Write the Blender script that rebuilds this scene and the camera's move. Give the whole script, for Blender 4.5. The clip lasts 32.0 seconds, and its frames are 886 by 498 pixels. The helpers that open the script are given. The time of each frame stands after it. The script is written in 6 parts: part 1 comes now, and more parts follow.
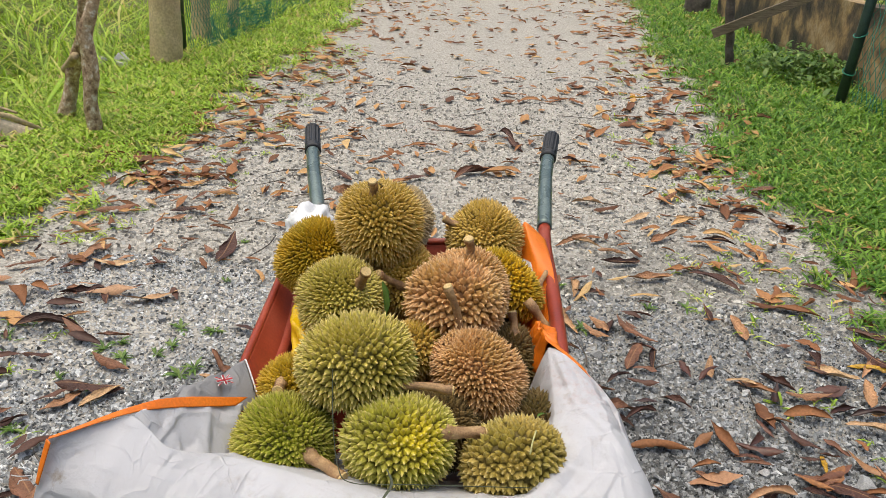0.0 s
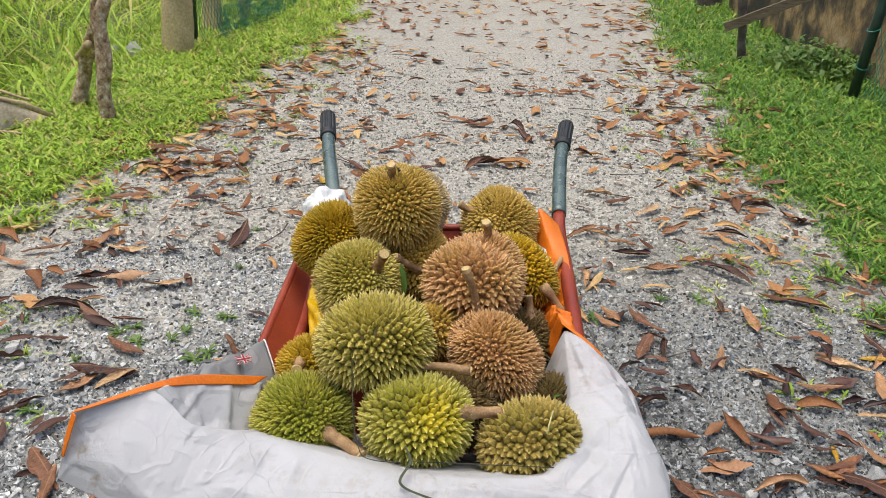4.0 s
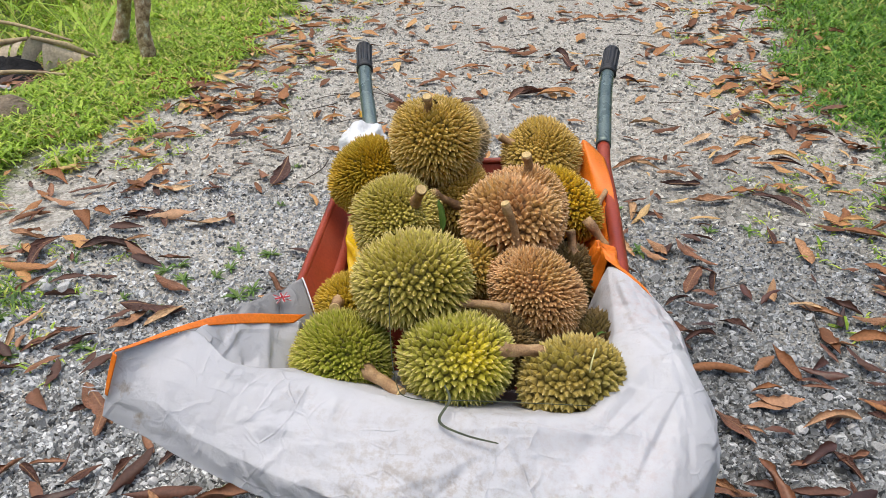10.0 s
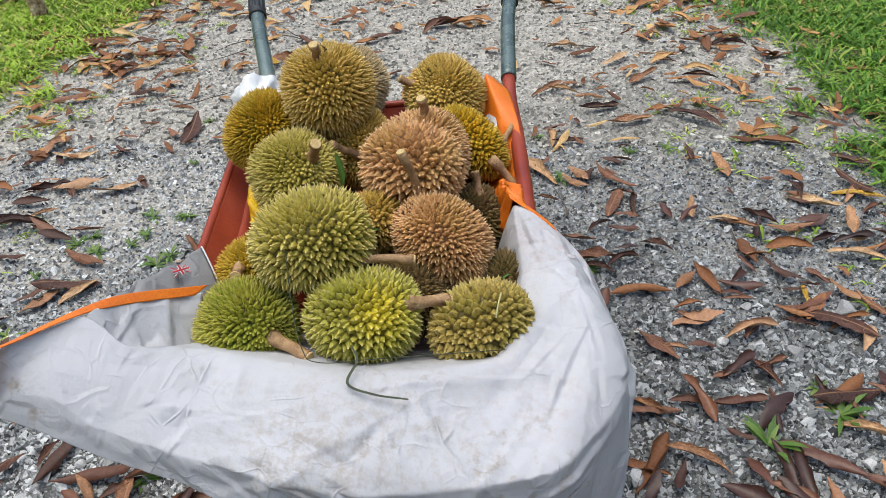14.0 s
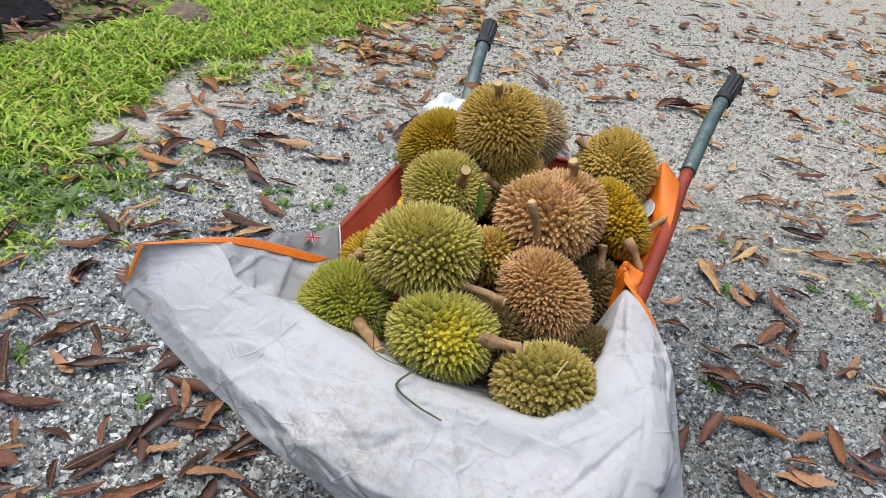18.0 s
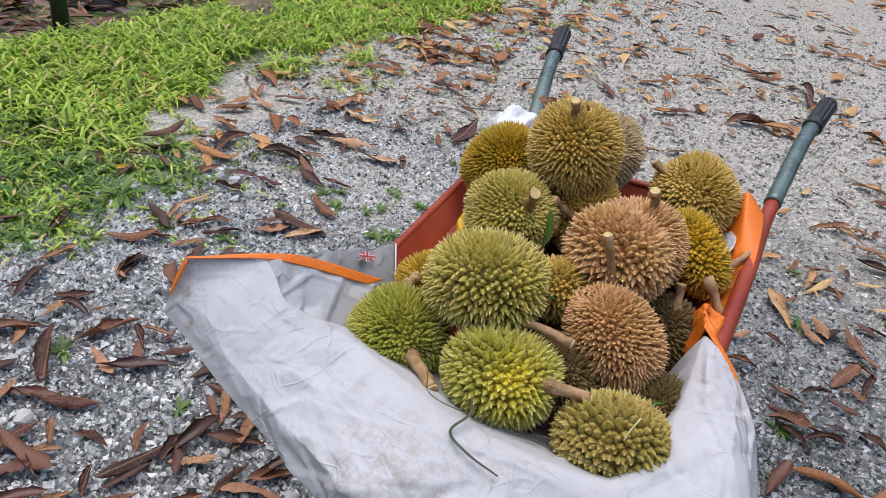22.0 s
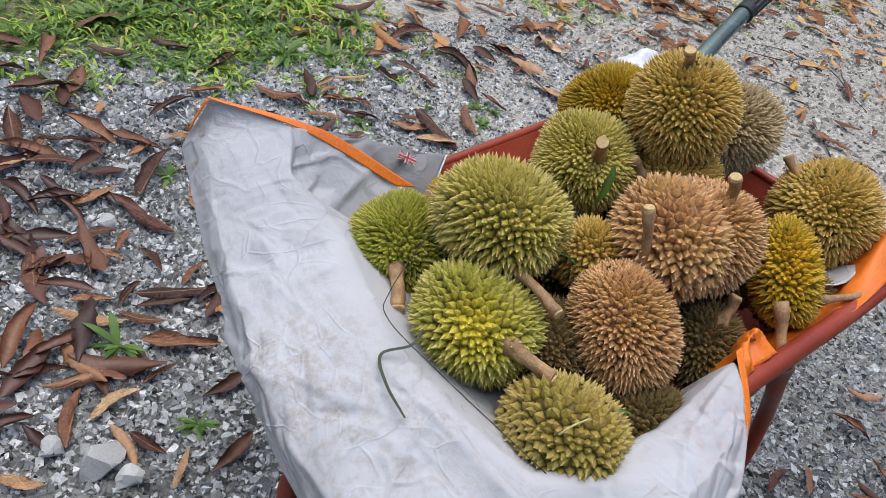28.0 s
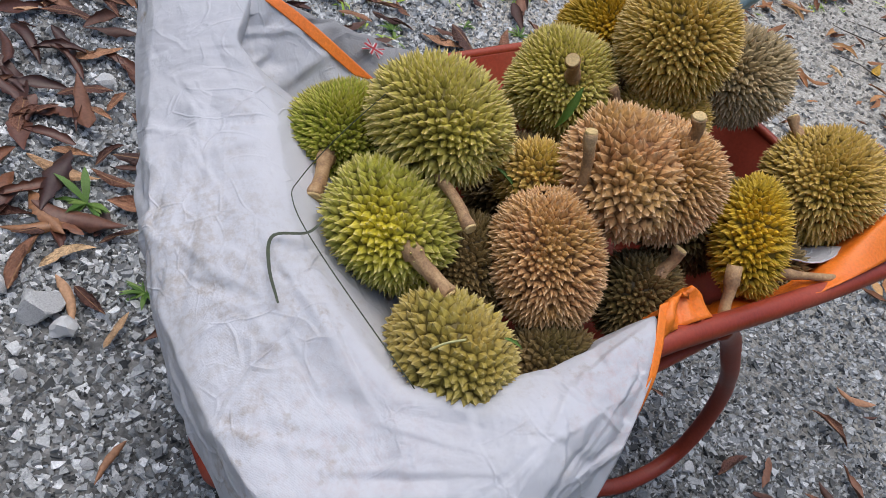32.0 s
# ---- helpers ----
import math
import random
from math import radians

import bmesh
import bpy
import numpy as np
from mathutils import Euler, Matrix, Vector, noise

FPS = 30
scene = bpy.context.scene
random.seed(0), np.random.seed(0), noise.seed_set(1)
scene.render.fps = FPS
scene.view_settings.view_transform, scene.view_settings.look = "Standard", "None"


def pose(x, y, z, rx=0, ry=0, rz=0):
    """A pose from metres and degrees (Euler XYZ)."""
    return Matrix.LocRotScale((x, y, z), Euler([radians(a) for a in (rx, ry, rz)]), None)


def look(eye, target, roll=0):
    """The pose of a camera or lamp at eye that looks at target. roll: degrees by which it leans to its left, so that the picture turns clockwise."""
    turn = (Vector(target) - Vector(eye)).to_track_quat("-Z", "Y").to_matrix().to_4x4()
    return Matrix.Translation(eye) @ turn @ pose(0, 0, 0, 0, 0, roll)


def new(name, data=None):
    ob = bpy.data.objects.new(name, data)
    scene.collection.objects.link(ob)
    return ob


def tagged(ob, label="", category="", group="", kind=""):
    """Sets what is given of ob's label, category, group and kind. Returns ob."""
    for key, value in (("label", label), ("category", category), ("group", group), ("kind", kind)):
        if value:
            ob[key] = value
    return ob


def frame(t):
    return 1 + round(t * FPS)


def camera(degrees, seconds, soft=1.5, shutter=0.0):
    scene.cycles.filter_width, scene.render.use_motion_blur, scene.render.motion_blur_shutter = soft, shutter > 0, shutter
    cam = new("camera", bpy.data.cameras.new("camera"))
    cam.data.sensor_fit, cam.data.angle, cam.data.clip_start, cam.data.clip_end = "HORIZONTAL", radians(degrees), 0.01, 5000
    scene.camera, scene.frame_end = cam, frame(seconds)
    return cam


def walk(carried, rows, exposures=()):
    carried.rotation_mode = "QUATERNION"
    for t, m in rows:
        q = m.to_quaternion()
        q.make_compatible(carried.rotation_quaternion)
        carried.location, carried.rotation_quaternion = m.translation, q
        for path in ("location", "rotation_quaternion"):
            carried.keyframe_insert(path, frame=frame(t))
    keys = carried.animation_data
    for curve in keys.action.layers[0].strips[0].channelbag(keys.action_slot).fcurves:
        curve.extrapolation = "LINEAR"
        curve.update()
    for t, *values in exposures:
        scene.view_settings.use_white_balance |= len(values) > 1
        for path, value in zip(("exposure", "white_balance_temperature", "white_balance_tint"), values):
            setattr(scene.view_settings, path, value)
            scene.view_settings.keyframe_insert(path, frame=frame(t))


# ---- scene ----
# ---------------------------------------------------------------- camera
cam = camera(60.0, 32.0, soft=0.2)
PATH = [
    (0, (0.274, -0.952, 1.099), (0.036, 0.875, 0.321), 1.8),
    (0.5, (0.274, -0.957, 1.095), (0.078, 0.87, 0.306), 1.4),
    (1, (0.26, -0.966, 1.09), (0.072, 0.866, 0.309), 2.2),
    (1.5, (0.262, -0.971, 1.095), (0.064, 0.862, 0.321), 3.0),
    (2, (0.259, -0.973, 1.093), (0.041, 0.862, 0.328), 2.9),
    (2.5, (0.254, -0.971, 1.092), (0.014, 0.863, 0.332), 2.8),
    (4.5, (0.262, -0.967, 1.082), (0.009, 0.831, 0.242), 2.0),
    (5, (0.259, -0.96, 1.075), (-0.015, 0.793, 0.151), 2.7),
    (5.5, (0.257, -0.946, 1.073), (-0.04, 0.787, 0.12), 3.2),
    (6, (0.258, -0.955, 1.078), (-0.069, 0.797, 0.169), 2.1),
    (6.5, (0.27, -0.958, 1.073), (-0.057, 0.792, 0.162), 1.5),
    (7, (0.276, -0.952, 1.071), (-0.048, 0.793, 0.15), 0.7),
    (7.5, (0.271, -0.94, 1.071), (-0.051, 0.804, 0.147), 0.3),
    (8, (0.275, -0.94, 1.078), (-0.038, 0.811, 0.163), 0.8),
    (8.5, (0.273, -0.943, 1.08), (-0.071, 0.809, 0.18), 0.7),
    (9, (0.273, -0.941, 1.081), (-0.108, 0.807, 0.187), 0.7),
    (9.5, (0.269, -0.939, 1.084), (-0.11, 0.807, 0.185), 0.7),
    (10, (0.265, -0.939, 1.076), (-0.089, 0.786, 0.127), -0.2),
    (10.5, (0.255, -0.912, 1.066), (-0.034, 0.704, -0.077), -1.7),
    (11, (0.281, -0.897, 1.06), (0.103, 0.649, -0.196), -2.4),
    (11.5, (0.347, -0.897, 1.068), (0.123, 0.721, -0.086), 0.3),
    (12, (0.338, -0.907, 1.075), (0.021, 0.714, -0.053), -0.3),
    (12.5, (0.298, -0.9, 1.07), (-0.051, 0.704, -0.072), -2.0),
    (13, (0.294, -0.896, 1.072), (0.067, 0.723, -0.079), -3.9),
    (13.5, (0.318, -0.898, 1.08), (0.116, 0.74, -0.049), -3.6),
    (15.5, (0.308, -0.896, 1.084), (0.088, 0.787, 0.025), -1.4),
    (16, (0.315, -0.896, 1.087), (0.095, 0.759, -0.014), -0.3),
    (16.5, (0.356, -0.898, 1.087), (0.107, 0.745, -0.025), 2.4),
    (17, (0.41, -0.895, 1.091), (0.091, 0.761, 0.017), 5.1),
    (17.5, (0.426, -0.908, 1.097), (-0.097, 0.713, 0.049), 7.0),
    (18, (0.439, -0.911, 1.109), (-0.254, 0.66, 0.083), 8.3),
    (18.5, (0.453, -0.891, 1.097), (-0.203, 0.697, 0.073), 11.4),
    (19, (0.453, -0.887, 1.092), (-0.253, 0.653, 0.028), 11.3),
    (19.5, (0.423, -0.865, 1.09), (-0.323, 0.648, 0.016), 9.7),
    (20, (0.389, -0.85, 1.081), (-0.383, 0.669, 0.034), 9.3),
    (20.5, (0.389, -0.821, 1.085), (-0.373, 0.696, 0.029), 9.7),
    (21, (0.392, -0.821, 1.097), (-0.355, 0.713, 0.055), 9.4),
    (21.5, (0.381, -0.826, 1.097), (-0.365, 0.716, 0.065), 9.6),
    (22, (0.374, -0.841, 1.098), (-0.418, 0.666, 0.049), 9.7),
    (22.5, (0.407, -0.854, 1.088), (-0.429, 0.598, -0.003), 11.1),
    (23, (0.426, -0.859, 1.086), (-0.387, 0.594, -0.023), 11.5),
    (23.5, (0.425, -0.775, 1.071), (-0.398, 0.683, -0.023), 10.7),
    (24, (0.423, -0.676, 1.061), (-0.434, 0.781, -0.009), 12.0),
    (24.5, (0.471, -0.643, 1.072), (-0.463, 0.728, -0.044), 14.5),
    (25, (0.519, -0.622, 1.083), (-0.577, 0.572, -0.089), 17.4),
    (25.5, (0.503, -0.61, 1.082), (-0.579, 0.623, -0.063), 19.2),
    (27.5, (0.497, -0.61, 1.062), (-0.435, 0.579, -0.249), 19.7),
    (28, (0.504, -0.625, 1.065), (-0.578, 0.477, -0.205), 17.9),
    (28.5, (0.506, -0.627, 1.064), (-0.598, 0.447, -0.212), 17.8),
    (29, (0.509, -0.614, 1.063), (-0.56, 0.469, -0.235), 17.8),
    (29.5, (0.503, -0.617, 1.065), (-0.578, 0.468, -0.222), 17.9),
    (30, (0.501, -0.619, 1.068), (-0.573, 0.484, -0.209), 18.8),
    (30.5, (0.497, -0.614, 1.065), (-0.526, 0.531, -0.216), 20.0),
    (31, (0.507, -0.597, 1.06), (-0.456, 0.54, -0.275), 22.4),
    (31.5, (0.557, -0.561, 1.055), (-0.402, 0.499, -0.343), 26.9),
    (32, (0.575, -0.475, 1.042), (-0.478, 0.46, -0.378), 25.3),
]
# the clip's camera cools its picture a little on the way
TONE = [(0, 0.45, 6650, 7), (6, 0.45, 6350, 7), (10, 0.45, 6300, 8), (11, 0.39, 6080, 7), (13, 0.40, 6080, 5), (16, 0.40, 6060, 6), (18, 0.41, 6110, 5), (21, 0.36, 5930, 11), (25, 0.27, 5910, 11), (28, 0.28, 5910, 9), (30, 0.26, 5900, 9), (32, 0.17, 5880, 10)]
walk(cam, [(t, look(eye, target, roll)) for t, eye, target, roll in PATH], TONE)

# ---------------------------------------------------------------- light
world = bpy.data.worlds.new("world")
scene.world = world
world.use_nodes = True
wn = world.node_tree
sky = wn.nodes.new("ShaderNodeTexSky")
sky.sky_type, sky.sun_disc = "NISHITA", False
sky.sun_elevation, sky.sun_rotation = radians(79), radians(-88)
sky.air_density, sky.dust_density, sky.ozone_density = 1.0, 4.0, 1.0
wn.links.new(sky.outputs[0], wn.nodes["Background"].inputs[0])
wn.nodes["Background"].inputs[1].default_value = 0.15
sun = new("sun", bpy.data.lights.new("sun", "SUN"))
sun.data.energy, sun.data.angle, sun.data.color = 1.5, radians(70), (1.0, 0.90, 0.72)
sun.matrix_world = look((-0.6, 0.02, 3.2), (0, 0, 0))


# ---------------------------------------------------------------- helpers
def part(name, mesh, material, parent=None, label="", smooth=False):
    """Links a bmesh or a mesh as one object under its parent."""
    if isinstance(mesh, bmesh.types.BMesh):
        me = bpy.data.meshes.new(name)
        mesh.to_mesh(me)
        mesh.free()
        mesh = me
    if material is not None and not mesh.materials:
        mesh.materials.append(material)
    if smooth:
        mesh.polygons.foreach_set("use_smooth", [True] * len(mesh.polygons))
    ob = new(name, mesh)
    if parent is not None:
        ob.parent = parent
    if label:
        tagged(ob, label)
    return ob


def empty(name, m, label, category, group=""):
    ob = new(name)
    ob.empty_display_size = 0.05
    ob.matrix_world = m
    return tagged(ob, label, category, group)


def mesh_of(name, verts, faces, smooth=False):
    me = bpy.data.meshes.new(name)
    me.from_pydata([tuple(v) for v in verts], [], [tuple(f) for f in faces])
    if smooth:
        me.polygons.foreach_set("use_smooth", [True] * len(me.polygons))
    return me


def mesh_fast(name, verts, faces, smooth=False):
    """A mesh from an array of corners and an array of faces with the same number of corners each."""
    n, k = faces.shape
    me = bpy.data.meshes.new(name)
    me.vertices.add(len(verts))
    me.vertices.foreach_set("co", np.ascontiguousarray(verts, dtype=np.float32).ravel())
    me.loops.add(n * k)
    me.loops.foreach_set("vertex_index", np.ascontiguousarray(faces, dtype=np.int32).ravel())
    me.polygons.add(n)
    me.polygons.foreach_set("loop_start", np.arange(0, n * k, k, dtype=np.int32))
    me.polygons.foreach_set("use_smooth", np.full(n, smooth, dtype=bool))
    me.update(calc_edges=True)
    return me


def spline(points, n):
    """n points on a smooth curve through the given ones."""
    p = np.array(points, float)
    p = np.vstack([2 * p[0] - p[1], p, 2 * p[-1] - p[-2]])
    out = []
    for s in np.linspace(0, len(points) - 1 - 1e-9, n):
        i = int(s)
        t = s - i
        a, b, c, d = p[i : i + 4]
        out.append(0.5 * (2 * b + (c - a) * t + (2 * a - 5 * b + 4 * c - d) * t * t + (3 * b - a - 3 * c + d) * t**3))
    return np.array(out)


def tube_data(path, radii, seg=14, caps=True):
    path = [Vector(p) for p in path]
    n = len(path)
    radii = [radii] * n if isinstance(radii, (int, float)) else list(radii)
    verts, faces = [], []
    side = None
    for i, p in enumerate(path):
        d = (path[min(i + 1, n - 1)] - path[max(i - 1, 0)]).normalized()
        if side is None:
            side = d.orthogonal().normalized()
        side = (side - d * side.dot(d)).normalized()
        up = d.cross(side)
        for k in range(seg):
            a = 2 * math.pi * k / seg
            verts.append(p + (side * math.cos(a) + up * math.sin(a)) * radii[i])
    for i in range(n - 1):
        for k in range(seg):
            j = (k + 1) % seg
            faces.append((i * seg + k, i * seg + j, (i + 1) * seg + j, (i + 1) * seg + k))
    if caps:
        faces.append(tuple(range(seg))[::-1])
        faces.append(tuple(range((n - 1) * seg, n * seg)))
    return verts, faces


def tube(name, path, radii, seg=14):
    me = mesh_of(name, *tube_data(path, radii, seg), smooth=True)
    for poly in me.polygons:
        if len(poly.vertices) > 4:
            poly.use_smooth = False
    return me


def nz(x, y, z=0.0, s=1.0):
    return noise.noise(Vector((x * s, y * s, z * s)))


# ---------------------------------------------------------------- materials
def node(nt, kind, **sets):
    nd = nt.nodes.new("ShaderNode" + kind)
    for key, value in sets.items():
        key = key.replace("_", " ")
        for sock in nd.inputs:
            if sock.name == key and sock.enabled:
                sock.default_value = value
                break
    return nd


def ramp(nt, fac, stops):
    nd = nt.nodes.new("ShaderNodeValToRGB")
    els = nd.color_ramp.elements
    while len(els) < len(stops):
        els.new(0.5)
    for el, (pos, col) in zip(els, stops):
        el.position = pos
        el.color = (*col, 1) if len(col) == 3 else col
    nt.links.new(fac, nd.inputs[0])
    return nd.outputs[0]


def mix(nt, fac, a, b, blend="MIX"):
    nd = nt.nodes.new("ShaderNodeMix")
    nd.data_type, nd.blend_type = "RGBA", blend
    for sock, value in ((nd.inputs[0], fac), (nd.inputs[6], a), (nd.inputs[7], b)):
        if isinstance(value, bpy.types.NodeSocket):
            nt.links.new(value, sock)
        elif isinstance(value, tuple):
            sock.default_value = (*value, 1)
        else:
            sock.default_value = value
    return nd.outputs[2]


def math_node(nt, op, a, b=0.5):
    nd = nt.nodes.new("ShaderNodeMath")
    nd.operation = op
    for sock, value in zip(nd.inputs, (a, b)):
        if isinstance(value, bpy.types.NodeSocket):
            nt.links.new(value, sock)
        else:
            sock.default_value = value
    return nd.outputs[0]


def noise_out(nt, scale, detail=4.0, coords="Object", rough=0.55, stretch=None, distort=0.0):
    tc = nt.nodes.new("ShaderNodeTexCoord")
    src = tc.outputs[coords]
    if stretch:
        mp = nt.nodes.new("ShaderNodeMapping")
        mp.inputs["Scale"].default_value = stretch
        nt.links.new(src, mp.inputs[0])
        src = mp.outputs[0]
    nd = node(nt, "TexNoise", Scale=scale, Detail=detail, Roughness=rough, Distortion=distort)
    nt.links.new(src, nd.inputs["Vector"])
    return nd.outputs[0]


def bump(nt, b, height, strength=0.3, distance=0.002):
    nd = node(nt, "Bump", Strength=strength, Distance=distance)
    nt.links.new(height, nd.inputs["Height"])
    nt.links.new(nd.outputs[0], b.inputs["Normal"])


def base_mat(name, rough=0.6, metal=0.0, spec=0.5):
    m = bpy.data.materials.new(name)
    m.use_nodes = True
    b = m.node_tree.nodes["Principled BSDF"]
    b.inputs["Roughness"].default_value = rough
    b.inputs["Metallic"].default_value = metal
    b.inputs["Specular IOR Level"].default_value = spec
    return m, m.node_tree, b


def surface(name, stops, scale=20.0, rough=0.6, metal=0.0, fine=160.0, fine_amount=0.35, relief=0.3, depth=0.002, spec=0.5, stretch=None, rough_var=0.15):
    """A surface of two scales: large patches of the stops' colours, fine grain and relief."""
    m, nt, b = base_mat(name, rough, metal, spec)
    big = noise_out(nt, scale, 5.0, stretch=stretch)
    col = ramp(nt, big, stops)
    small = noise_out(nt, fine, 3.0, stretch=stretch)
    grain = ramp(nt, small, [(0.3, (1 - fine_amount,) * 3), (0.7, (1 + 0.0,) * 3)])
    nt.links.new(mix(nt, 1.0, col, grain, "MULTIPLY"), b.inputs["Base Color"])
    rr = ramp(nt, big, [(0.3, (max(0.0, rough - rough_var),) * 3), (0.7, (min(1.0, rough + rough_var),) * 3)])
    nt.links.new(rr, b.inputs["Roughness"])
    bump(nt, b, math_node(nt, "ADD", small, big), relief, depth)
    return m


def near(nt, place, inner, outer):
    """1 close to a place of the world, falling to 0 at the outer distance."""
    geo = nt.nodes.new("ShaderNodeNewGeometry")
    vm = nt.nodes.new("ShaderNodeVectorMath")
    vm.operation = "DISTANCE"
    vm.inputs[1].default_value = place
    nt.links.new(geo.outputs["Position"], vm.inputs[0])
    mr = nt.nodes.new("ShaderNodeMapRange")
    for k, v in ((1, inner), (2, outer), (3, 1.0), (4, 0.0)):
        mr.inputs[k].default_value = v
    nt.links.new(vm.outputs["Value"], mr.inputs[0])
    return mr.outputs[0]


def durian_mat(name, valley_shade, body, tip, patch, spot=None):
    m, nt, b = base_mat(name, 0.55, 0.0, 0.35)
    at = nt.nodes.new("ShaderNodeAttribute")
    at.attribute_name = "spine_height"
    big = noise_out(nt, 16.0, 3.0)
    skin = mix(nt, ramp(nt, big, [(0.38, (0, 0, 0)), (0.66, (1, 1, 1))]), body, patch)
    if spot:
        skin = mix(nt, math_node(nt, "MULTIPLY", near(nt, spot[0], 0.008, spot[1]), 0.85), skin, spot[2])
    # shade between the spines is painted in: their feet are multiplied darker
    dark = mix(nt, 1.0, skin, valley_shade, "MULTIPLY")
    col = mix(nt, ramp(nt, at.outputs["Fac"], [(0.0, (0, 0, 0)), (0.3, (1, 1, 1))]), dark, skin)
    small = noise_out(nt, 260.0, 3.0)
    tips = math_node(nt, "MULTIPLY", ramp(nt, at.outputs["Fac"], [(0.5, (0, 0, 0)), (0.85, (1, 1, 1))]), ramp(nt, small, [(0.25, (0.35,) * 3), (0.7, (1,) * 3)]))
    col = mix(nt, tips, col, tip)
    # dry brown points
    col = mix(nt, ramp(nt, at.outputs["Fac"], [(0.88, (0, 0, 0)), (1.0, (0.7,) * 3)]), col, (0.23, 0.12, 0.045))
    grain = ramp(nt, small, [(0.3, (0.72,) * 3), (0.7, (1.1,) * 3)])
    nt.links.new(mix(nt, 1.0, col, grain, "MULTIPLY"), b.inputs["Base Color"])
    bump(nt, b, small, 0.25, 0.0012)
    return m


# painted shade for the recesses between spines
VALLEY_SHADE = (0.27, 0.25, 0.155)
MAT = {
    "green": durian_mat("durian_green", VALLEY_SHADE, (0.478, 0.400, 0.064), (0.800, 0.630, 0.270), (0.500, 0.425, 0.090)),
    "leafgreen": durian_mat("durian_leaf_green", VALLEY_SHADE, (0.315, 0.345, 0.031), (0.660, 0.550, 0.165), (0.400, 0.385, 0.045)),
    "lime": durian_mat("durian_lime", VALLEY_SHADE, (0.404, 0.385, 0.048), (0.720, 0.600, 0.235), (0.450, 0.410, 0.065), ((0.156, -0.192, 0.522), 0.052, (0.74, 0.60, 0.03))),
    "olive": durian_mat("durian_olive", VALLEY_SHADE, (0.517, 0.353, 0.058), (0.836, 0.594, 0.242), (0.560, 0.375, 0.078)),
    "crown": durian_mat("durian_olive_crown", VALLEY_SHADE, (0.560, 0.388, 0.066), (0.890, 0.660, 0.290), (0.600, 0.410, 0.088), ((0.0, 0.23, 0.715), 0.065, (0.30, 0.19, 0.014))),
    "sage": durian_mat("durian_sage", VALLEY_SHADE, (0.386, 0.308, 0.058), (0.572, 0.457, 0.187), (0.431, 0.314, 0.069)),
    "mustard": durian_mat("durian_mustard", VALLEY_SHADE, (0.520, 0.325, 0.014), (0.700, 0.470, 0.075), (0.430, 0.305, 0.020), ((0.256, 0.196, 0.590), 0.085, (0.860, 0.545, 0.022))),
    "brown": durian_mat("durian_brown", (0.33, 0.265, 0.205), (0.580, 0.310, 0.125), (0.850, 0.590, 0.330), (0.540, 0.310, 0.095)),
    # dull brown, darkened further to paint the shade low in the heap
    "shaded": durian_mat("durian_shaded", VALLEY_SHADE, (0.150, 0.110, 0.034), (0.300, 0.210, 0.090), (0.170, 0.110, 0.038)),
    "grey": durian_mat("durian_grey", VALLEY_SHADE, (0.520, 0.410, 0.230), (0.800, 0.640, 0.400), (0.440, 0.330, 0.160)),
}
STEM = surface("stem_bark", [(0.3, (0.22, 0.12, 0.06)), (0.5, (0.42, 0.25, 0.115)), (0.7, (0.55, 0.37, 0.19))], 70, 0.7, fine=420, relief=0.4, depth=0.002)
STEM_CUT = surface("stem_cut_wood", [(0.35, (0.62, 0.43, 0.17)), (0.65, (0.74, 0.55, 0.26))], 90, 0.75, fine=500)
RED = surface("red_paint", [(0.3, (0.24, 0.036, 0.017)), (0.55, (0.33, 0.050, 0.023)), (0.75, (0.38, 0.075, 0.038))], 9, 0.45, fine=220, fine_amount=0.25, relief=0.08, spec=0.4)
GREEN_STEEL = surface("grey_green_steel", [(0.3, (0.12, 0.165, 0.155)), (0.6, (0.20, 0.26, 0.245)), (0.8, (0.26, 0.17, 0.13))], 14, 0.35, 0.35, fine=240, relief=0.08)
RUBBER = surface("black_rubber", [(0.3, (0.012, 0.012, 0.013)), (0.7, (0.03, 0.03, 0.032))], 30, 0.55, fine=300, relief=0.2)


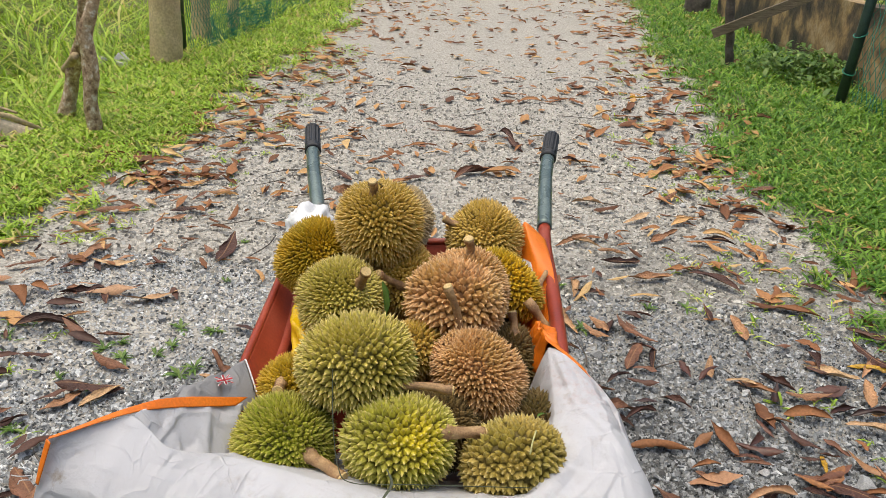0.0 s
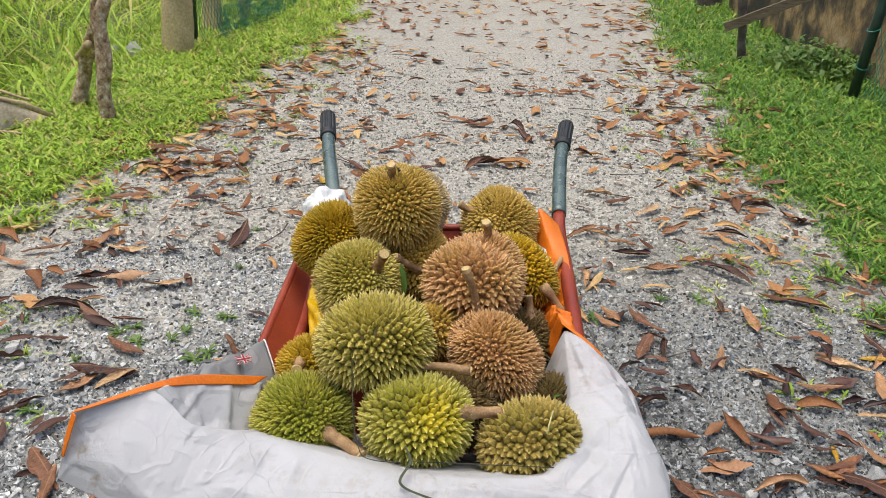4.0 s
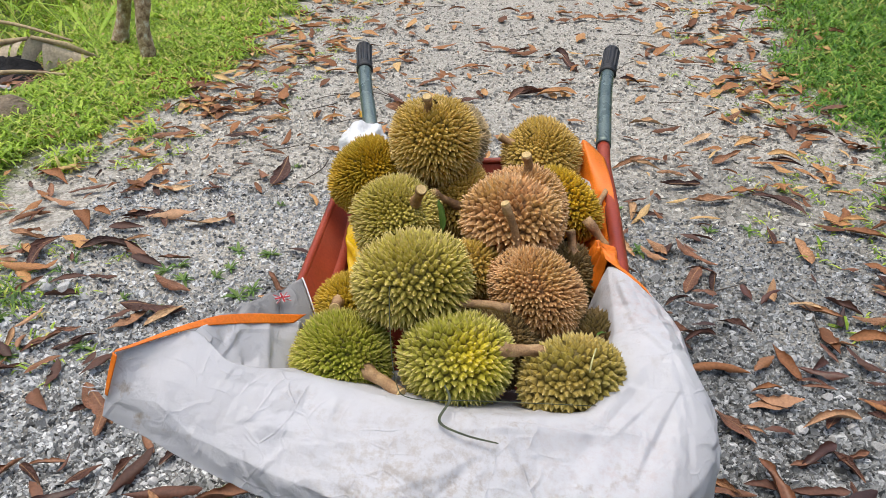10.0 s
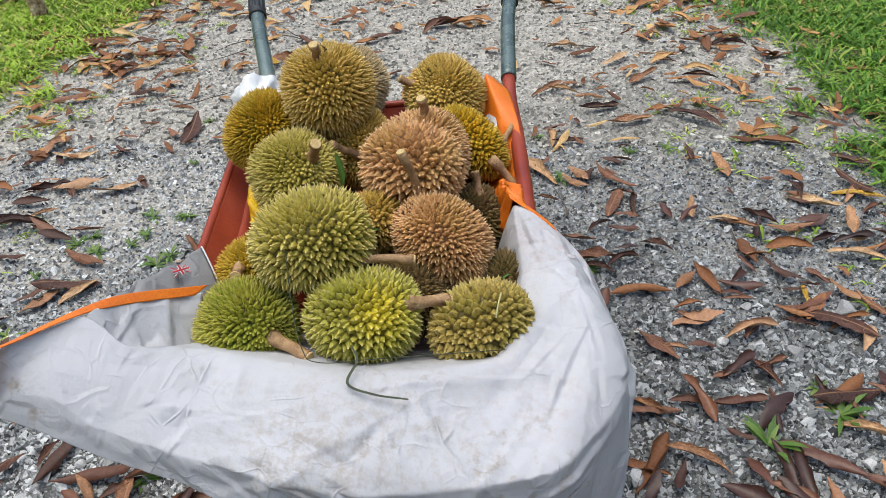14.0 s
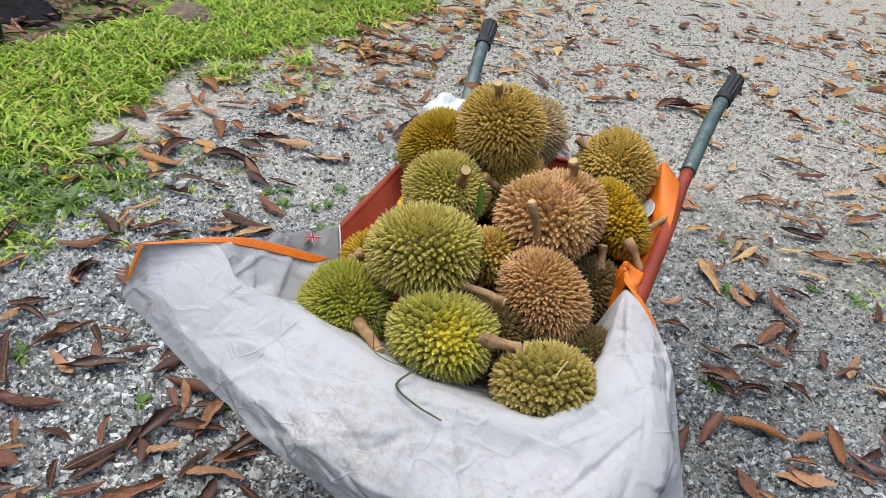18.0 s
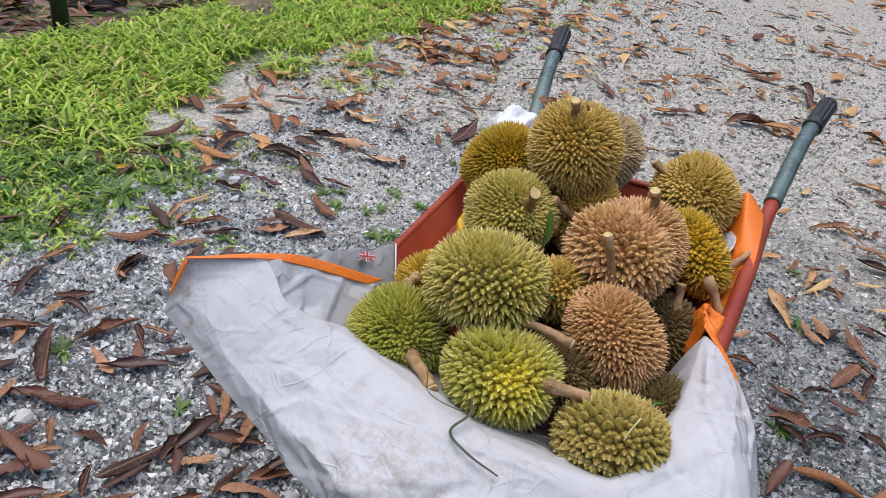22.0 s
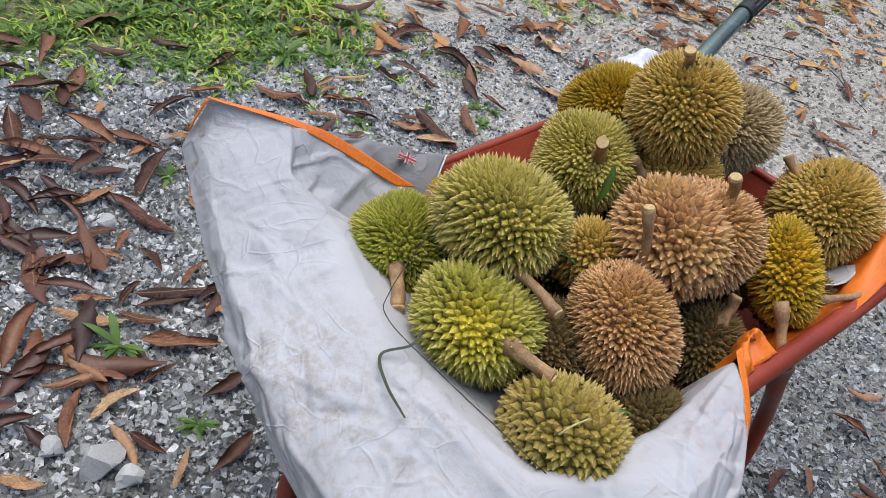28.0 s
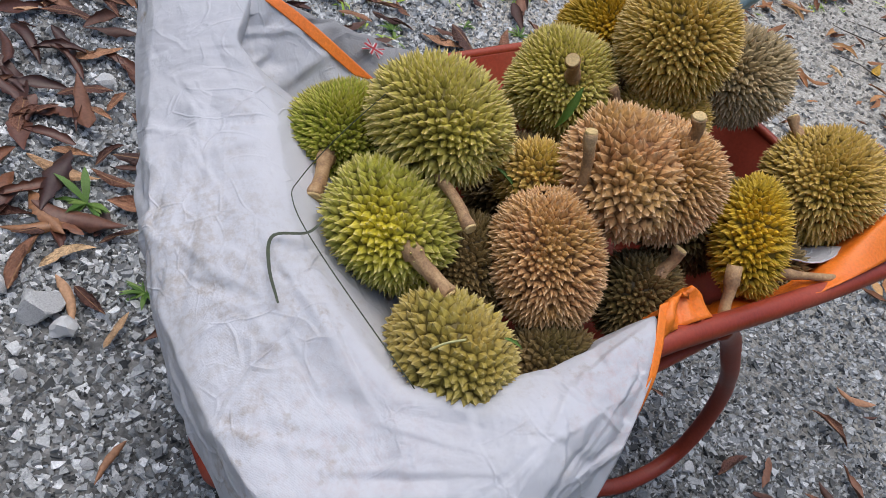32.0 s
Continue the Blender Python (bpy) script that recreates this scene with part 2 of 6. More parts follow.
def sack_mat(name, white, shade, weave=1.0, stained=False):
    m, nt, b = base_mat(name, 0.5, 0.0, 0.4)
    big = noise_out(nt, 7.0, 4.0)
    col = ramp(nt, big, [(0.3, shade), (0.6, white)])
    dirt = noise_out(nt, 38.0, 6.0, rough=0.7)
    where = noise_out(nt, 5.0, 2.0)
    spots = math_node(nt, "MULTIPLY", ramp(nt, dirt, [(0.54, (0, 0, 0)), (0.70, (1, 1, 1))]), ramp(nt, where, [(0.45, (0, 0, 0)), (0.62, (1, 1, 1))]))
    col = mix(nt, math_node(nt, "MULTIPLY", spots, 0.75), col, (0.34, 0.26, 0.18))
    if stained:
        # rubbed-in mud on the front, a pink stain by the corner
        smear = noise_out(nt, 70.0, 8.0, rough=0.8, stretch=(1.0, 1.0, 0.6))
        for place, reach, tint, most in (((0.16, -0.345, 0.455), 0.16, (0.36, 0.28, 0.20), 0.6), ((0.06, -0.36, 0.455), 0.12, (0.38, 0.31, 0.23), 0.55), ((0.33, -0.26, 0.44), 0.12, (0.52, 0.40, 0.38), 0.45), ((0.37, 0.0, 0.5), 0.10, (0.60, 0.42, 0.40), 0.6)):
            k = math_node(nt, "MULTIPLY", near(nt, place, 0.01, reach), ramp(nt, smear, [(0.46, (0, 0, 0)), (0.66, (most,) * 3)]))
            col = mix(nt, k, col, tint)
    nt.links.new(col, b.inputs["Base Color"])
    tc = nt.nodes.new("ShaderNodeTexCoord")
    waves = []
    for direction in ("X", "Y"):
        wv = node(nt, "TexWave", Scale=420.0, Distortion=0.6)
        wv.bands_direction = direction
        nt.links.new(tc.outputs["UV"], wv.inputs[0])
        waves.append(wv.outputs[1])
    woven = math_node(nt, "MULTIPLY", math_node(nt, "ADD", *waves), 0.012 * weave)
    crumple = woven
    # stiff cloth crushed into small flat facets
    warp = node(nt, "TexNoise", Scale=9.0, Detail=2.0)
    nt.links.new(tc.outputs["Object"], warp.inputs["Vector"])
    bend = nt.nodes.new("ShaderNodeMix")
    bend.data_type = "VECTOR"
    bend.inputs[0].default_value = 0.08
    nt.links.new(tc.outputs["Object"], bend.inputs[4])
    nt.links.new(warp.outputs["Color"], bend.inputs[5])
    for size, deep in ((13.0, 0.9), (33.0, 0.42)):
        facets = node(nt, "TexVoronoi", Scale=size)
        facets.distance = "MANHATTAN"
        nt.links.new(bend.outputs[1], facets.inputs["Vector"])
        some = ramp(nt, noise_out(nt, size * 0.3, 2.0), [(0.40, (0.15,) * 3), (0.62, (deep,) * 3)])
        crumple = math_node(nt, "ADD", crumple, math_node(nt, "MULTIPLY", facets.outputs["Distance"], some))
    # thin sharp folds that stayed in the cloth
    for size, deep in ((11.0, 0.30), (27.0, 0.16)):
        folds = node(nt, "TexVoronoi", Scale=size)
        folds.feature = "DISTANCE_TO_EDGE"
        nt.links.new(bend.outputs[1], folds.inputs["Vector"])
        ridge = ramp(nt, folds.outputs["Distance"], [(0.0, (1, 1, 1)), (0.05, (0, 0, 0))])
        some = ramp(nt, noise_out(nt, size * 0.5, 2.0), [(0.46, (0, 0, 0)), (0.60, (deep,) * 3)])
        crumple = math_node(nt, "ADD", crumple, math_node(nt, "MULTIPLY", ridge, some))
    crumple = math_node(nt, "ADD", crumple, math_node(nt, "MULTIPLY", noise_out(nt, 110.0, 4.0, rough=0.65), 0.2))
    bump(nt, b, crumple, 0.85, 0.006)
    # thin woven plastic lets some light through
    tr = nt.nodes.new("ShaderNodeBsdfTranslucent")
    nt.links.new(col, tr.inputs[0])
    both = nt.nodes.new("ShaderNodeMixShader")
    both.inputs[0].default_value = 0.2
    nt.links.new(b.outputs[0], both.inputs[1])
    nt.links.new(tr.outputs[0], both.inputs[2])
    nt.links.new(both.outputs[0], nt.nodes["Material Output"].inputs[0])
    return m


SACK = sack_mat("woven_sack_white", (0.640, 0.642, 0.672), (0.595, 0.596, 0.620), stained=True)
SACK_GREY = sack_mat("woven_sack_grey", (0.33, 0.33, 0.335), (0.24, 0.24, 0.245))
ORANGE = surface("orange_woven_band", [(0.3, (0.80, 0.17, 0.008)), (0.7, (0.92, 0.24, 0.012))], 12, 0.5, fine=300, fine_amount=0.2, relief=0.3)
YELLOW = surface("yellow_plastic", [(0.3, (0.75, 0.47, 0.01)), (0.7, (0.85, 0.58, 0.02))], 14, 0.35, fine=200, fine_amount=0.15)
FOAM = surface("white_thin_plastic", [(0.3, (0.68, 0.70, 0.72)), (0.7, (0.84, 0.85, 0.86))], 20, 0.35, fine=120, fine_amount=0.1, relief=0.5, depth=0.004)
FLAG_RED = surface("flag_red_print", [(0.3, (0.5, 0.04, 0.05)), (0.7, (0.6, 0.06, 0.07))], 60, 0.6)
FLAG_WHITE = surface("flag_white_print", [(0.3, (0.78, 0.78, 0.78)), (0.7, (0.86, 0.86, 0.86))], 60, 0.6)
YELLOW_STRAW = surface("pale_straw", [(0.3, (0.52, 0.50, 0.20)), (0.7, (0.66, 0.62, 0.30))], 60, 0.6)
TWINE = surface("dark_green_strap", [(0.3, (0.04, 0.05, 0.028)), (0.7, (0.085, 0.10, 0.055))], 60, 0.75)


def dark_patch(nt):
    """A darker patch on one side of the track, with a ragged edge."""
    k = math_node(nt, "ADD", near(nt, (1.05, 0.6, 0.0), 0.7, 1.6), math_node(nt, "MULTIPLY", math_node(nt, "SUBTRACT", noise_out(nt, 3.5, 5.0), 0.5), 1.6))
    return ramp(nt, k, [(0.15, (0, 0, 0)), (0.5, (1, 1, 1))])


def ground_mat():
    m, nt, b = base_mat("gravel_track", 0.85, 0.0, 0.3)
    g1 = noise_out(nt, 150.0, 4.0, rough=0.6)
    g2 = noise_out(nt, 2.2, 5.0)
    vor = node(nt, "TexVoronoi", Scale=95.0, Randomness=1.0)
    tc = nt.nodes.new("ShaderNodeTexCoord")
    nt.links.new(tc.outputs["Object"], vor.inputs["Vector"])
    stones = ramp(nt, vor.outputs["Color"], [(0.0, (0.05, 0.05, 0.048)), (0.5, (0.33, 0.325, 0.31)), (1.0, (0.66, 0.65, 0.62))])
    sand = ramp(nt, g1, [(0.3, (0.33, 0.295, 0.232)), (0.7, (0.61, 0.56, 0.455))])
    # dark fines, their tone lowered to paint the shade between stones
    grit = ramp(nt, g1, [(0.3, (0.022, 0.023, 0.022)), (0.7, (0.12, 0.12, 0.115))])
    wa = nt.nodes.new("ShaderNodeAttribute")
    wa.attribute_name = "worn"
    worn = math_node(nt, "ADD", wa.outputs["Fac"], math_node(nt, "MULTIPLY", math_node(nt, "SUBTRACT", g2, 0.5), 1.2))
    pale = mix(nt, 0.45, stones, sand)
    col = mix(nt, ramp(nt, worn, [(0.3, (0, 0, 0)), (0.7, (1, 1, 1))]), mix(nt, 0.35, grit, stones), pale)
    # soil under the verges, where the ground's own vertex mask says so
    at = nt.nodes.new("ShaderNodeAttribute")
    at.attribute_name = "soil"
    edge = math_node(nt, "ADD", at.outputs["Fac"], math_node(nt, "MULTIPLY", math_node(nt, "SUBTRACT", noise_out(nt, 9.0, 5.0), 0.5), 0.9))
    soil = ramp(nt, g1, [(0.3, (0.10, 0.085, 0.05)), (0.7, (0.25, 0.215, 0.14))])
    turf = ramp(nt, g1, [(0.3, (0.07, 0.115, 0.022)), (0.7, (0.19, 0.25, 0.06))])
    soil = mix(nt, ramp(nt, noise_out(nt, 1.7, 6.0, rough=0.65), [(0.42, (0, 0, 0)), (0.56, (1, 1, 1))]), soil, turf)
    col = mix(nt, ramp(nt, edge, [(0.4, (0, 0, 0)), (0.6, (1, 1, 1))]), col, soil)
    col = mix(nt, dark_patch(nt), col, mix(nt, 1.0, col, (0.70, 0.71, 0.72), "MULTIPLY"))
    nt.links.new(col, b.inputs["Base Color"])
    h = math_node(nt, "ADD", math_node(nt, "MULTIPLY", vor.outputs["Distance"], -1.4), g1)
    bump(nt, b, h, 0.8, 0.006)
    return m


def island_mat(name, stops, rough=0.7, fine=300.0, spec=0.4, patchy=False, thin=0.0):
    """Every loose piece of the mesh takes its own colour from the stops."""
    m, nt, b = base_mat(name, rough, 0.0, spec)
    geo = nt.nodes.new("ShaderNodeNewGeometry")
    col = ramp(nt, geo.outputs["Random Per Island"], stops)
    g = noise_out(nt, fine, 3.0)
    # pieces inside the track's darker patch take a darker tone
    if patchy:
        col = mix(nt, dark_patch(nt), col, mix(nt, 1.0, col, (0.70, 0.71, 0.72), "MULTIPLY"))
    col = mix(nt, 1.0, col, ramp(nt, g, [(0.3, (0.68,) * 3), (0.7, (1.08,) * 3)]), "MULTIPLY")
    nt.links.new(col, b.inputs["Base Color"])
    bump(nt, b, g, 0.4, 0.001)
    if thin:
        tr = nt.nodes.new("ShaderNodeBsdfTranslucent")
        nt.links.new(col, tr.inputs[0])
        both = nt.nodes.new("ShaderNodeMixShader")
        both.inputs[0].default_value = thin
        nt.links.new(b.outputs[0], both.inputs[1])
        nt.links.new(tr.outputs[0], both.inputs[2])
        nt.links.new(both.outputs[0], nt.nodes["Material Output"].inputs[0])
    return m


def object_mat(name, stops, rough=0.6, fine=120.0, spec=0.4, big=30.0, rib=False):
    """Every object takes its own colour from the stops."""
    m, nt, b = base_mat(name, rough, 0.0, spec)
    oi = nt.nodes.new("ShaderNodeObjectInfo")
    col = ramp(nt, oi.outputs["Random"], stops)
    g, w = noise_out(nt, fine, 3.0), noise_out(nt, big, 3.0)
    col = mix(nt, 1.0, col, ramp(nt, g, [(0.3, (0.7,) * 3), (0.7, (1.08,) * 3)]), "MULTIPLY")
    col = mix(nt, 1.0, col, ramp(nt, w, [(0.32, (0.6,) * 3), (0.6, (1.0,) * 3)]), "MULTIPLY")
    relief, strength, depth = math_node(nt, "ADD", g, w), 0.3, 0.0015
    if rib:
        # pale midrib, side veins and wrinkles along a leaf of unit length
        tc = nt.nodes.new("ShaderNodeTexCoord")
        sep = nt.nodes.new("ShaderNodeSeparateXYZ")
        nt.links.new(tc.outputs["Object"], sep.inputs[0])
        off = math_node(nt, "ABSOLUTE", sep.outputs[1])
        mid = ramp(nt, off, [(0.0, (1, 1, 1)), (0.012, (0, 0, 0))])
        col = mix(nt, math_node(nt, "MULTIPLY", mid, 0.6), col, (0.42, 0.24, 0.11))
        slant = math_node(nt, "ADD", math_node(nt, "MULTIPLY", sep.outputs[0], 95.0), math_node(nt, "MULTIPLY", off, -70.0))
        veins = math_node(nt, "SINE", slant)
        relief = math_node(nt, "ADD", relief, math_node(nt, "MULTIPLY", veins, 0.05))
        relief = math_node(nt, "ADD", relief, math_node(nt, "MULTIPLY", noise_out(nt, 9.0, 3.0, stretch=(1.0, 2.5, 1.0)), 1.5))
        strength, depth = 0.6, 0.006
    nt.links.new(col, b.inputs["Base Color"])
    bump(nt, b, relief, strength, depth)
    return m


GROUND = ground_mat()
PEBBLE = island_mat("crushed_stone", [(0.0, (0.05, 0.052, 0.052)), (0.2, (0.25, 0.258, 0.255)), (0.6, (0.51, 0.520, 0.514)), (0.9, (0.70, 0.708, 0.70)), (1.0, (0.85, 0.857, 0.85))], 0.75, patchy=True)
# grit with the shade of the stone gaps put into its colour
GRIT = island_mat("shaded_grit", [(0.0, (0.02, 0.021, 0.021)), (0.6, (0.10, 0.103, 0.10)), (1.0, (0.40, 0.41, 0.405))], 0.75)
PEBBLE_PALE = island_mat("pale_crushed_stone", [(0.0, (0.18, 0.172, 0.152)), (0.5, (0.41, 0.392, 0.347)), (1.0, (0.72, 0.698, 0.63))], 0.8)
ROCK = object_mat("pale_stone", [(0.0, (0.38, 0.385, 0.38)), (0.5, (0.55, 0.55, 0.54)), (1.0, (0.74, 0.735, 0.72))], 0.75, 180, big=45)
LEAF_STOPS = [(0.0, (0.066, 0.031, 0.024)), (0.36, (0.155, 0.067, 0.044)), (0.62, (0.310, 0.144, 0.078)), (0.86, (0.531, 0.288, 0.144)), (1.0, (0.700, 0.472, 0.258))]
LEAF = object_mat("dry_leaf", LEAF_STOPS, 0.55, 26, 0.3, 4, True)
LEAF_FAR = island_mat("dry_leaf_litter", [(0.0, (0.12, 0.052, 0.028)), (0.3, (0.27, 0.115, 0.048)), (0.6, (0.42, 0.20, 0.08)), (0.85, (0.55, 0.31, 0.125)), (1.0, (0.64, 0.44, 0.20))], 0.65, 160, 0.25)
LEAF_MID = island_mat("brown_leaf_litter", [(0.0, (0.065, 0.031, 0.023)), (0.4, (0.150, 0.068, 0.044)), (0.7, (0.286, 0.137, 0.075)), (0.9, (0.442, 0.234, 0.124)), (1.0, (0.611, 0.403, 0.227))], 0.55, 160, 0.3)
LEAF_DARK = island_mat("dark_leaf_litter", [(0.0, (0.046, 0.022, 0.018)), (0.5, (0.111, 0.046, 0.031)), (0.85, (0.221, 0.091, 0.042)), (1.0, (0.364, 0.182, 0.078))], 0.4, 160)
YELLOW_LEAF = object_mat("yellow_leaf", [(0.0, (0.62, 0.36, 0.02)), (1.0, (0.72, 0.42, 0.03))], 0.45, 26, big=3, rib=True)
GRASS = island_mat("grass_blade", [(0.0, (0.16, 0.25, 0.025)), (0.45, (0.42, 0.64, 0.06)), (0.8, (0.60, 0.76, 0.11)), (0.9, (0.70, 0.68, 0.19)), (1.0, (0.72, 0.56, 0.26))], 0.5, 60, thin=0.4)
GRASS_DEEP = island_mat("deep_green_grass_blade", [(0.0, (0.06, 0.17, 0.018)), (0.45, (0.17, 0.35, 0.036)), (0.85, (0.32, 0.52, 0.066)), (1.0, (0.58, 0.50, 0.16))], 0.5, 60, thin=0.4)
WEED = island_mat("weed_leaf", [(0.0, (0.06, 0.14, 0.02)), (0.6, (0.13, 0.24, 0.04)), (1.0, (0.24, 0.34, 0.08))], 0.5, 60, thin=0.25)
# leaves and dark core of the added, unseen tree belt
LEAFY = island_mat("tree_belt_leaf", [(0.0, (0.03, 0.065, 0.015)), (0.6, (0.06, 0.12, 0.025)), (1.0, (0.11, 0.17, 0.045))], 0.5, 60)
LEAFY_DARK = surface("tree_belt_shade", [(0.3, (0.02, 0.04, 0.012)), (0.7, (0.05, 0.09, 0.025))], 1.2, 0.9, fine=8)
BARK = surface("pale_bark", [(0.34, (0.20, 0.12, 0.07)), (0.45, (0.44, 0.30, 0.18)), (0.56, (0.60, 0.45, 0.30)), (0.66, (0.82, 0.75, 0.64))], 30, 0.85, fine=120, relief=0.7, depth=0.008)
TRUNK = surface("smooth_tan_trunk", [(0.3, (0.54, 0.39, 0.22)), (0.6, (0.72, 0.56, 0.34)), (0.75, (0.54, 0.45, 0.21))], 7, 0.85, fine=60, relief=0.4, depth=0.006)
POLE_GREEN = surface("dark_green_pipe", [(0.3, (0.02, 0.045, 0.035)), (0.7, (0.04, 0.08, 0.06))], 12, 0.45)
NET = surface("green_net_cord", [(0.3, (0.01, 0.17, 0.11)), (0.7, (0.03, 0.28, 0.19))], 30, 0.5)
WALL = surface("stained_plaster", [(0.40, (0.035, 0.03, 0.024)), (0.49, (0.13, 0.095, 0.055)), (0.58, (0.38, 0.25, 0.11)), (0.7, (0.52, 0.40, 0.24))], 2.6, 0.9, fine=30, relief=0.5, depth=0.01)
BARK_DARK = surface("dark_bark", [(0.3, (0.05, 0.04, 0.032)), (0.5, (0.11, 0.09, 0.07)), (0.75, (0.22, 0.19, 0.16))], 14, 0.9, fine=110, relief=0.7, depth=0.006)
FLAP = surface("torn_grey_sheath", [(0.3, (0.46, 0.37, 0.25)), (0.7, (0.72, 0.61, 0.44))], 14, 0.8, fine=90)
WOOD = surface("grey_weathered_wood", [(0.3, (0.14, 0.10, 0.06)), (0.7, (0.32, 0.25, 0.16))], 12, 0.85, fine=90, stretch=(1, 8, 8), relief=0.5, depth=0.004)
EARTH = surface("dug_earth", [(0.3, (0.17, 0.13, 0.085)), (0.6, (0.31, 0.245, 0.165)), (0.8, (0.38, 0.31, 0.22))], 6, 0.95, fine=60, relief=0.8, depth=0.02)
HUSK = surface("dry_palm_sheath", [(0.3, (0.36, 0.26, 0.14)), (0.7, (0.66, 0.52, 0.30))], 14, 0.8, fine=90, relief=0.4)
BLACK_SHEET = surface("black_plastic_sheet", [(0.3, (0.008, 0.008, 0.009)), (0.7, (0.016, 0.016, 0.018))], 14, 0.75, fine=60, relief=0.8, depth=0.01, spec=0.15)


# ---------------------------------------------------------------- ground
def left_edge(y):
    return float(np.interp(y, [-2, 0, 0.3, 0.85, 1.5, 3, 5, 8, 12, 40], [-1.0, -1.1, -1.3, -1.55, -1.5, -1.62, -1.72, -2.1, -2.6, -4.0]))


def right_edge(y):
    return float(np.interp(y, [-2, 0.4, 1.0, 1.5, 2.0, 3.6, 5, 8, 12, 40], [1.75, 1.5, 1.28, 1.28, 1.17, 1.1, 1.2, 1.22, 1.4, 2.6]))


def soil_at(x, y):
    """0 on the track, 1 well inside a verge."""
    d = max(left_edge(y) - x, x - right_edge(y))
    return min(1.0, max(0.0, 0.5 + (d - 0.22) / 0.5))


def height(x, y):
    h = 0.006 * nz(x, y, 0, 3.0) + 0.012 * nz(x, y, 5, 0.9)
    s = soil_at(x, y)
    h += 0.035 * max(0.0, s - 0.5)
    if x < -3.2:
        h += 0.22 * (-3.2 - x) * min(1.0, (-3.2 - x) / 2.0)
    if x > 4 or y < -6 or y > 20:
        h += 0.0
    return h * (1.0 if abs(x) < 40 and abs(y) < 40 else 0.0) if x >= -3.2 else min(h, 2.2)


def axis(near0, near1, step, far):
    inner = np.arange(near0, near1 + 1e-6, step)
    out, s, v = [], step, near1
    while v < far:
        s *= 1.25
        v += s
        out.append(v)
    low, s, v = [], step, near0
    while v > -far:
        s *= 1.25
        v -= s
        low.append(v)
    return np.array(low[::-1] + list(inner) + out)


def ground():
    xs, ys = axis(-3.5, 2.6, 0.07, 900), axis(-2.0, 7.0, 0.07, 900)
    verts = np.array([(x, y, height(x, y)) for y in ys for x in xs])
    nx, ny = len(xs), len(ys)
    i = np.arange(nx - 1)[None, :] + nx * np.arange(ny - 1)[:, None]
    faces = np.stack([i, i + 1, i + 1 + nx, i + nx], -1).reshape(-1, 4)
    me = mesh_fast("ground", verts, faces, smooth=True)
    at = me.attributes.new("soil", "FLOAT", "POINT")
    at.data.foreach_set("value", [soil_at(v[0], v[1]) for v in verts])
    at = me.attributes.new("worn", "FLOAT", "POINT")
    at.data.foreach_set("value", [min(1.0, max(0.0, 0.15 + 0.5 * max(v[1], -0.9 - v[1]) + 0.6 * max(0.0, -0.5 - v[0]))) for v in verts])
    return tagged(part("ground", me, GROUND), "grey crushed-stone farm track with grassy soil verges", "ground", kind="structure")


ground()


# ---------------------------------------------------------------- wheelbarrow
B0, BTURN = (0.108, 0.0), 7.0
BARROW = empty("wheelbarrow", pose(B0[0], B0[1], 0, 0, 0, BTURN), "red steel wheelbarrow with grey-green handles and black grips", "wheelbarrow")
BM = pose(B0[0], B0[1], 0, 0, 0, BTURN)
HALF, Y0, Y1, RIM = 0.243, -0.215, 0.44, 0.49


def rim_lift(y, x=0.0):
    """One side of the rim runs level and dips at the nose, the other falls evenly to it."""
    if x > 0:
        return 0.0255 - 0.253 * (0.39 - y)
    return -0.01 + 0.03 * (y - 0.05) / 0.4 - (0.6 * -y if y < 0 else 0.0)


def lean_in(x):
    """The pan is knocked in a little on one side."""
    return x * 0.915 if x > 0 else x * 1.05


def tray():
    """A pan with sloping walls, a rounded bottom edge and a rolled rim."""
    verts, faces = [], []
    rings = []
    # outside going up, then inside going down
    for inset, z in ((0.165, 0.245), (0.15, 0.238), (0.135, 0.25), (0.0, RIM), (0.004, RIM + 0.003), (0.008, RIM), (0.142, 0.256), (0.17, 0.252)):
        k = 6
        r = 0.05
        hw, a, b = HALF - inset, Y0 + inset * 1.0, Y1 - inset * 0.6
        ring = []
        for cx, cy, a0 in ((hw - r, b - r, 0), (-hw + r, b - r, 90), (-hw + r, a + r, 180), (hw - r, a + r, 270)):
            for j in range(k):
                ang = radians(a0 + 90 * j / (k - 1))
                yy = cy + r * math.sin(ang)
                lift = rim_lift(yy, cx) if z > 0.4 else 0
                ring.append((lean_in(cx + r * math.cos(ang)), yy, z + lift))
            if a0 == 90:
                for yy in (0.24, 0.12, 0.03, -0.0, -0.04):
                    ring.append((lean_in(-hw), yy, z + (rim_lift(yy, -1) if z > 0.4 else 0)))
        rings.append(ring)
    n = len(rings[0])
    for ring in rings:
        verts += ring
    for i in range(len(rings) - 1):
        for j in range(n):
            q = (j + 1) % n
            faces.append((i * n + j, i * n + q, (i + 1) * n + q, (i + 1) * n + j))
    faces.append(tuple(range(n))[::-1])
    faces.append(tuple(range((len(rings) - 1) * n, len(rings) * n)))
    return mesh_of("tray", verts, faces, smooth=True)


part("tray", tray(), RED, BARROW, "red painted steel pan")
rim_path = []
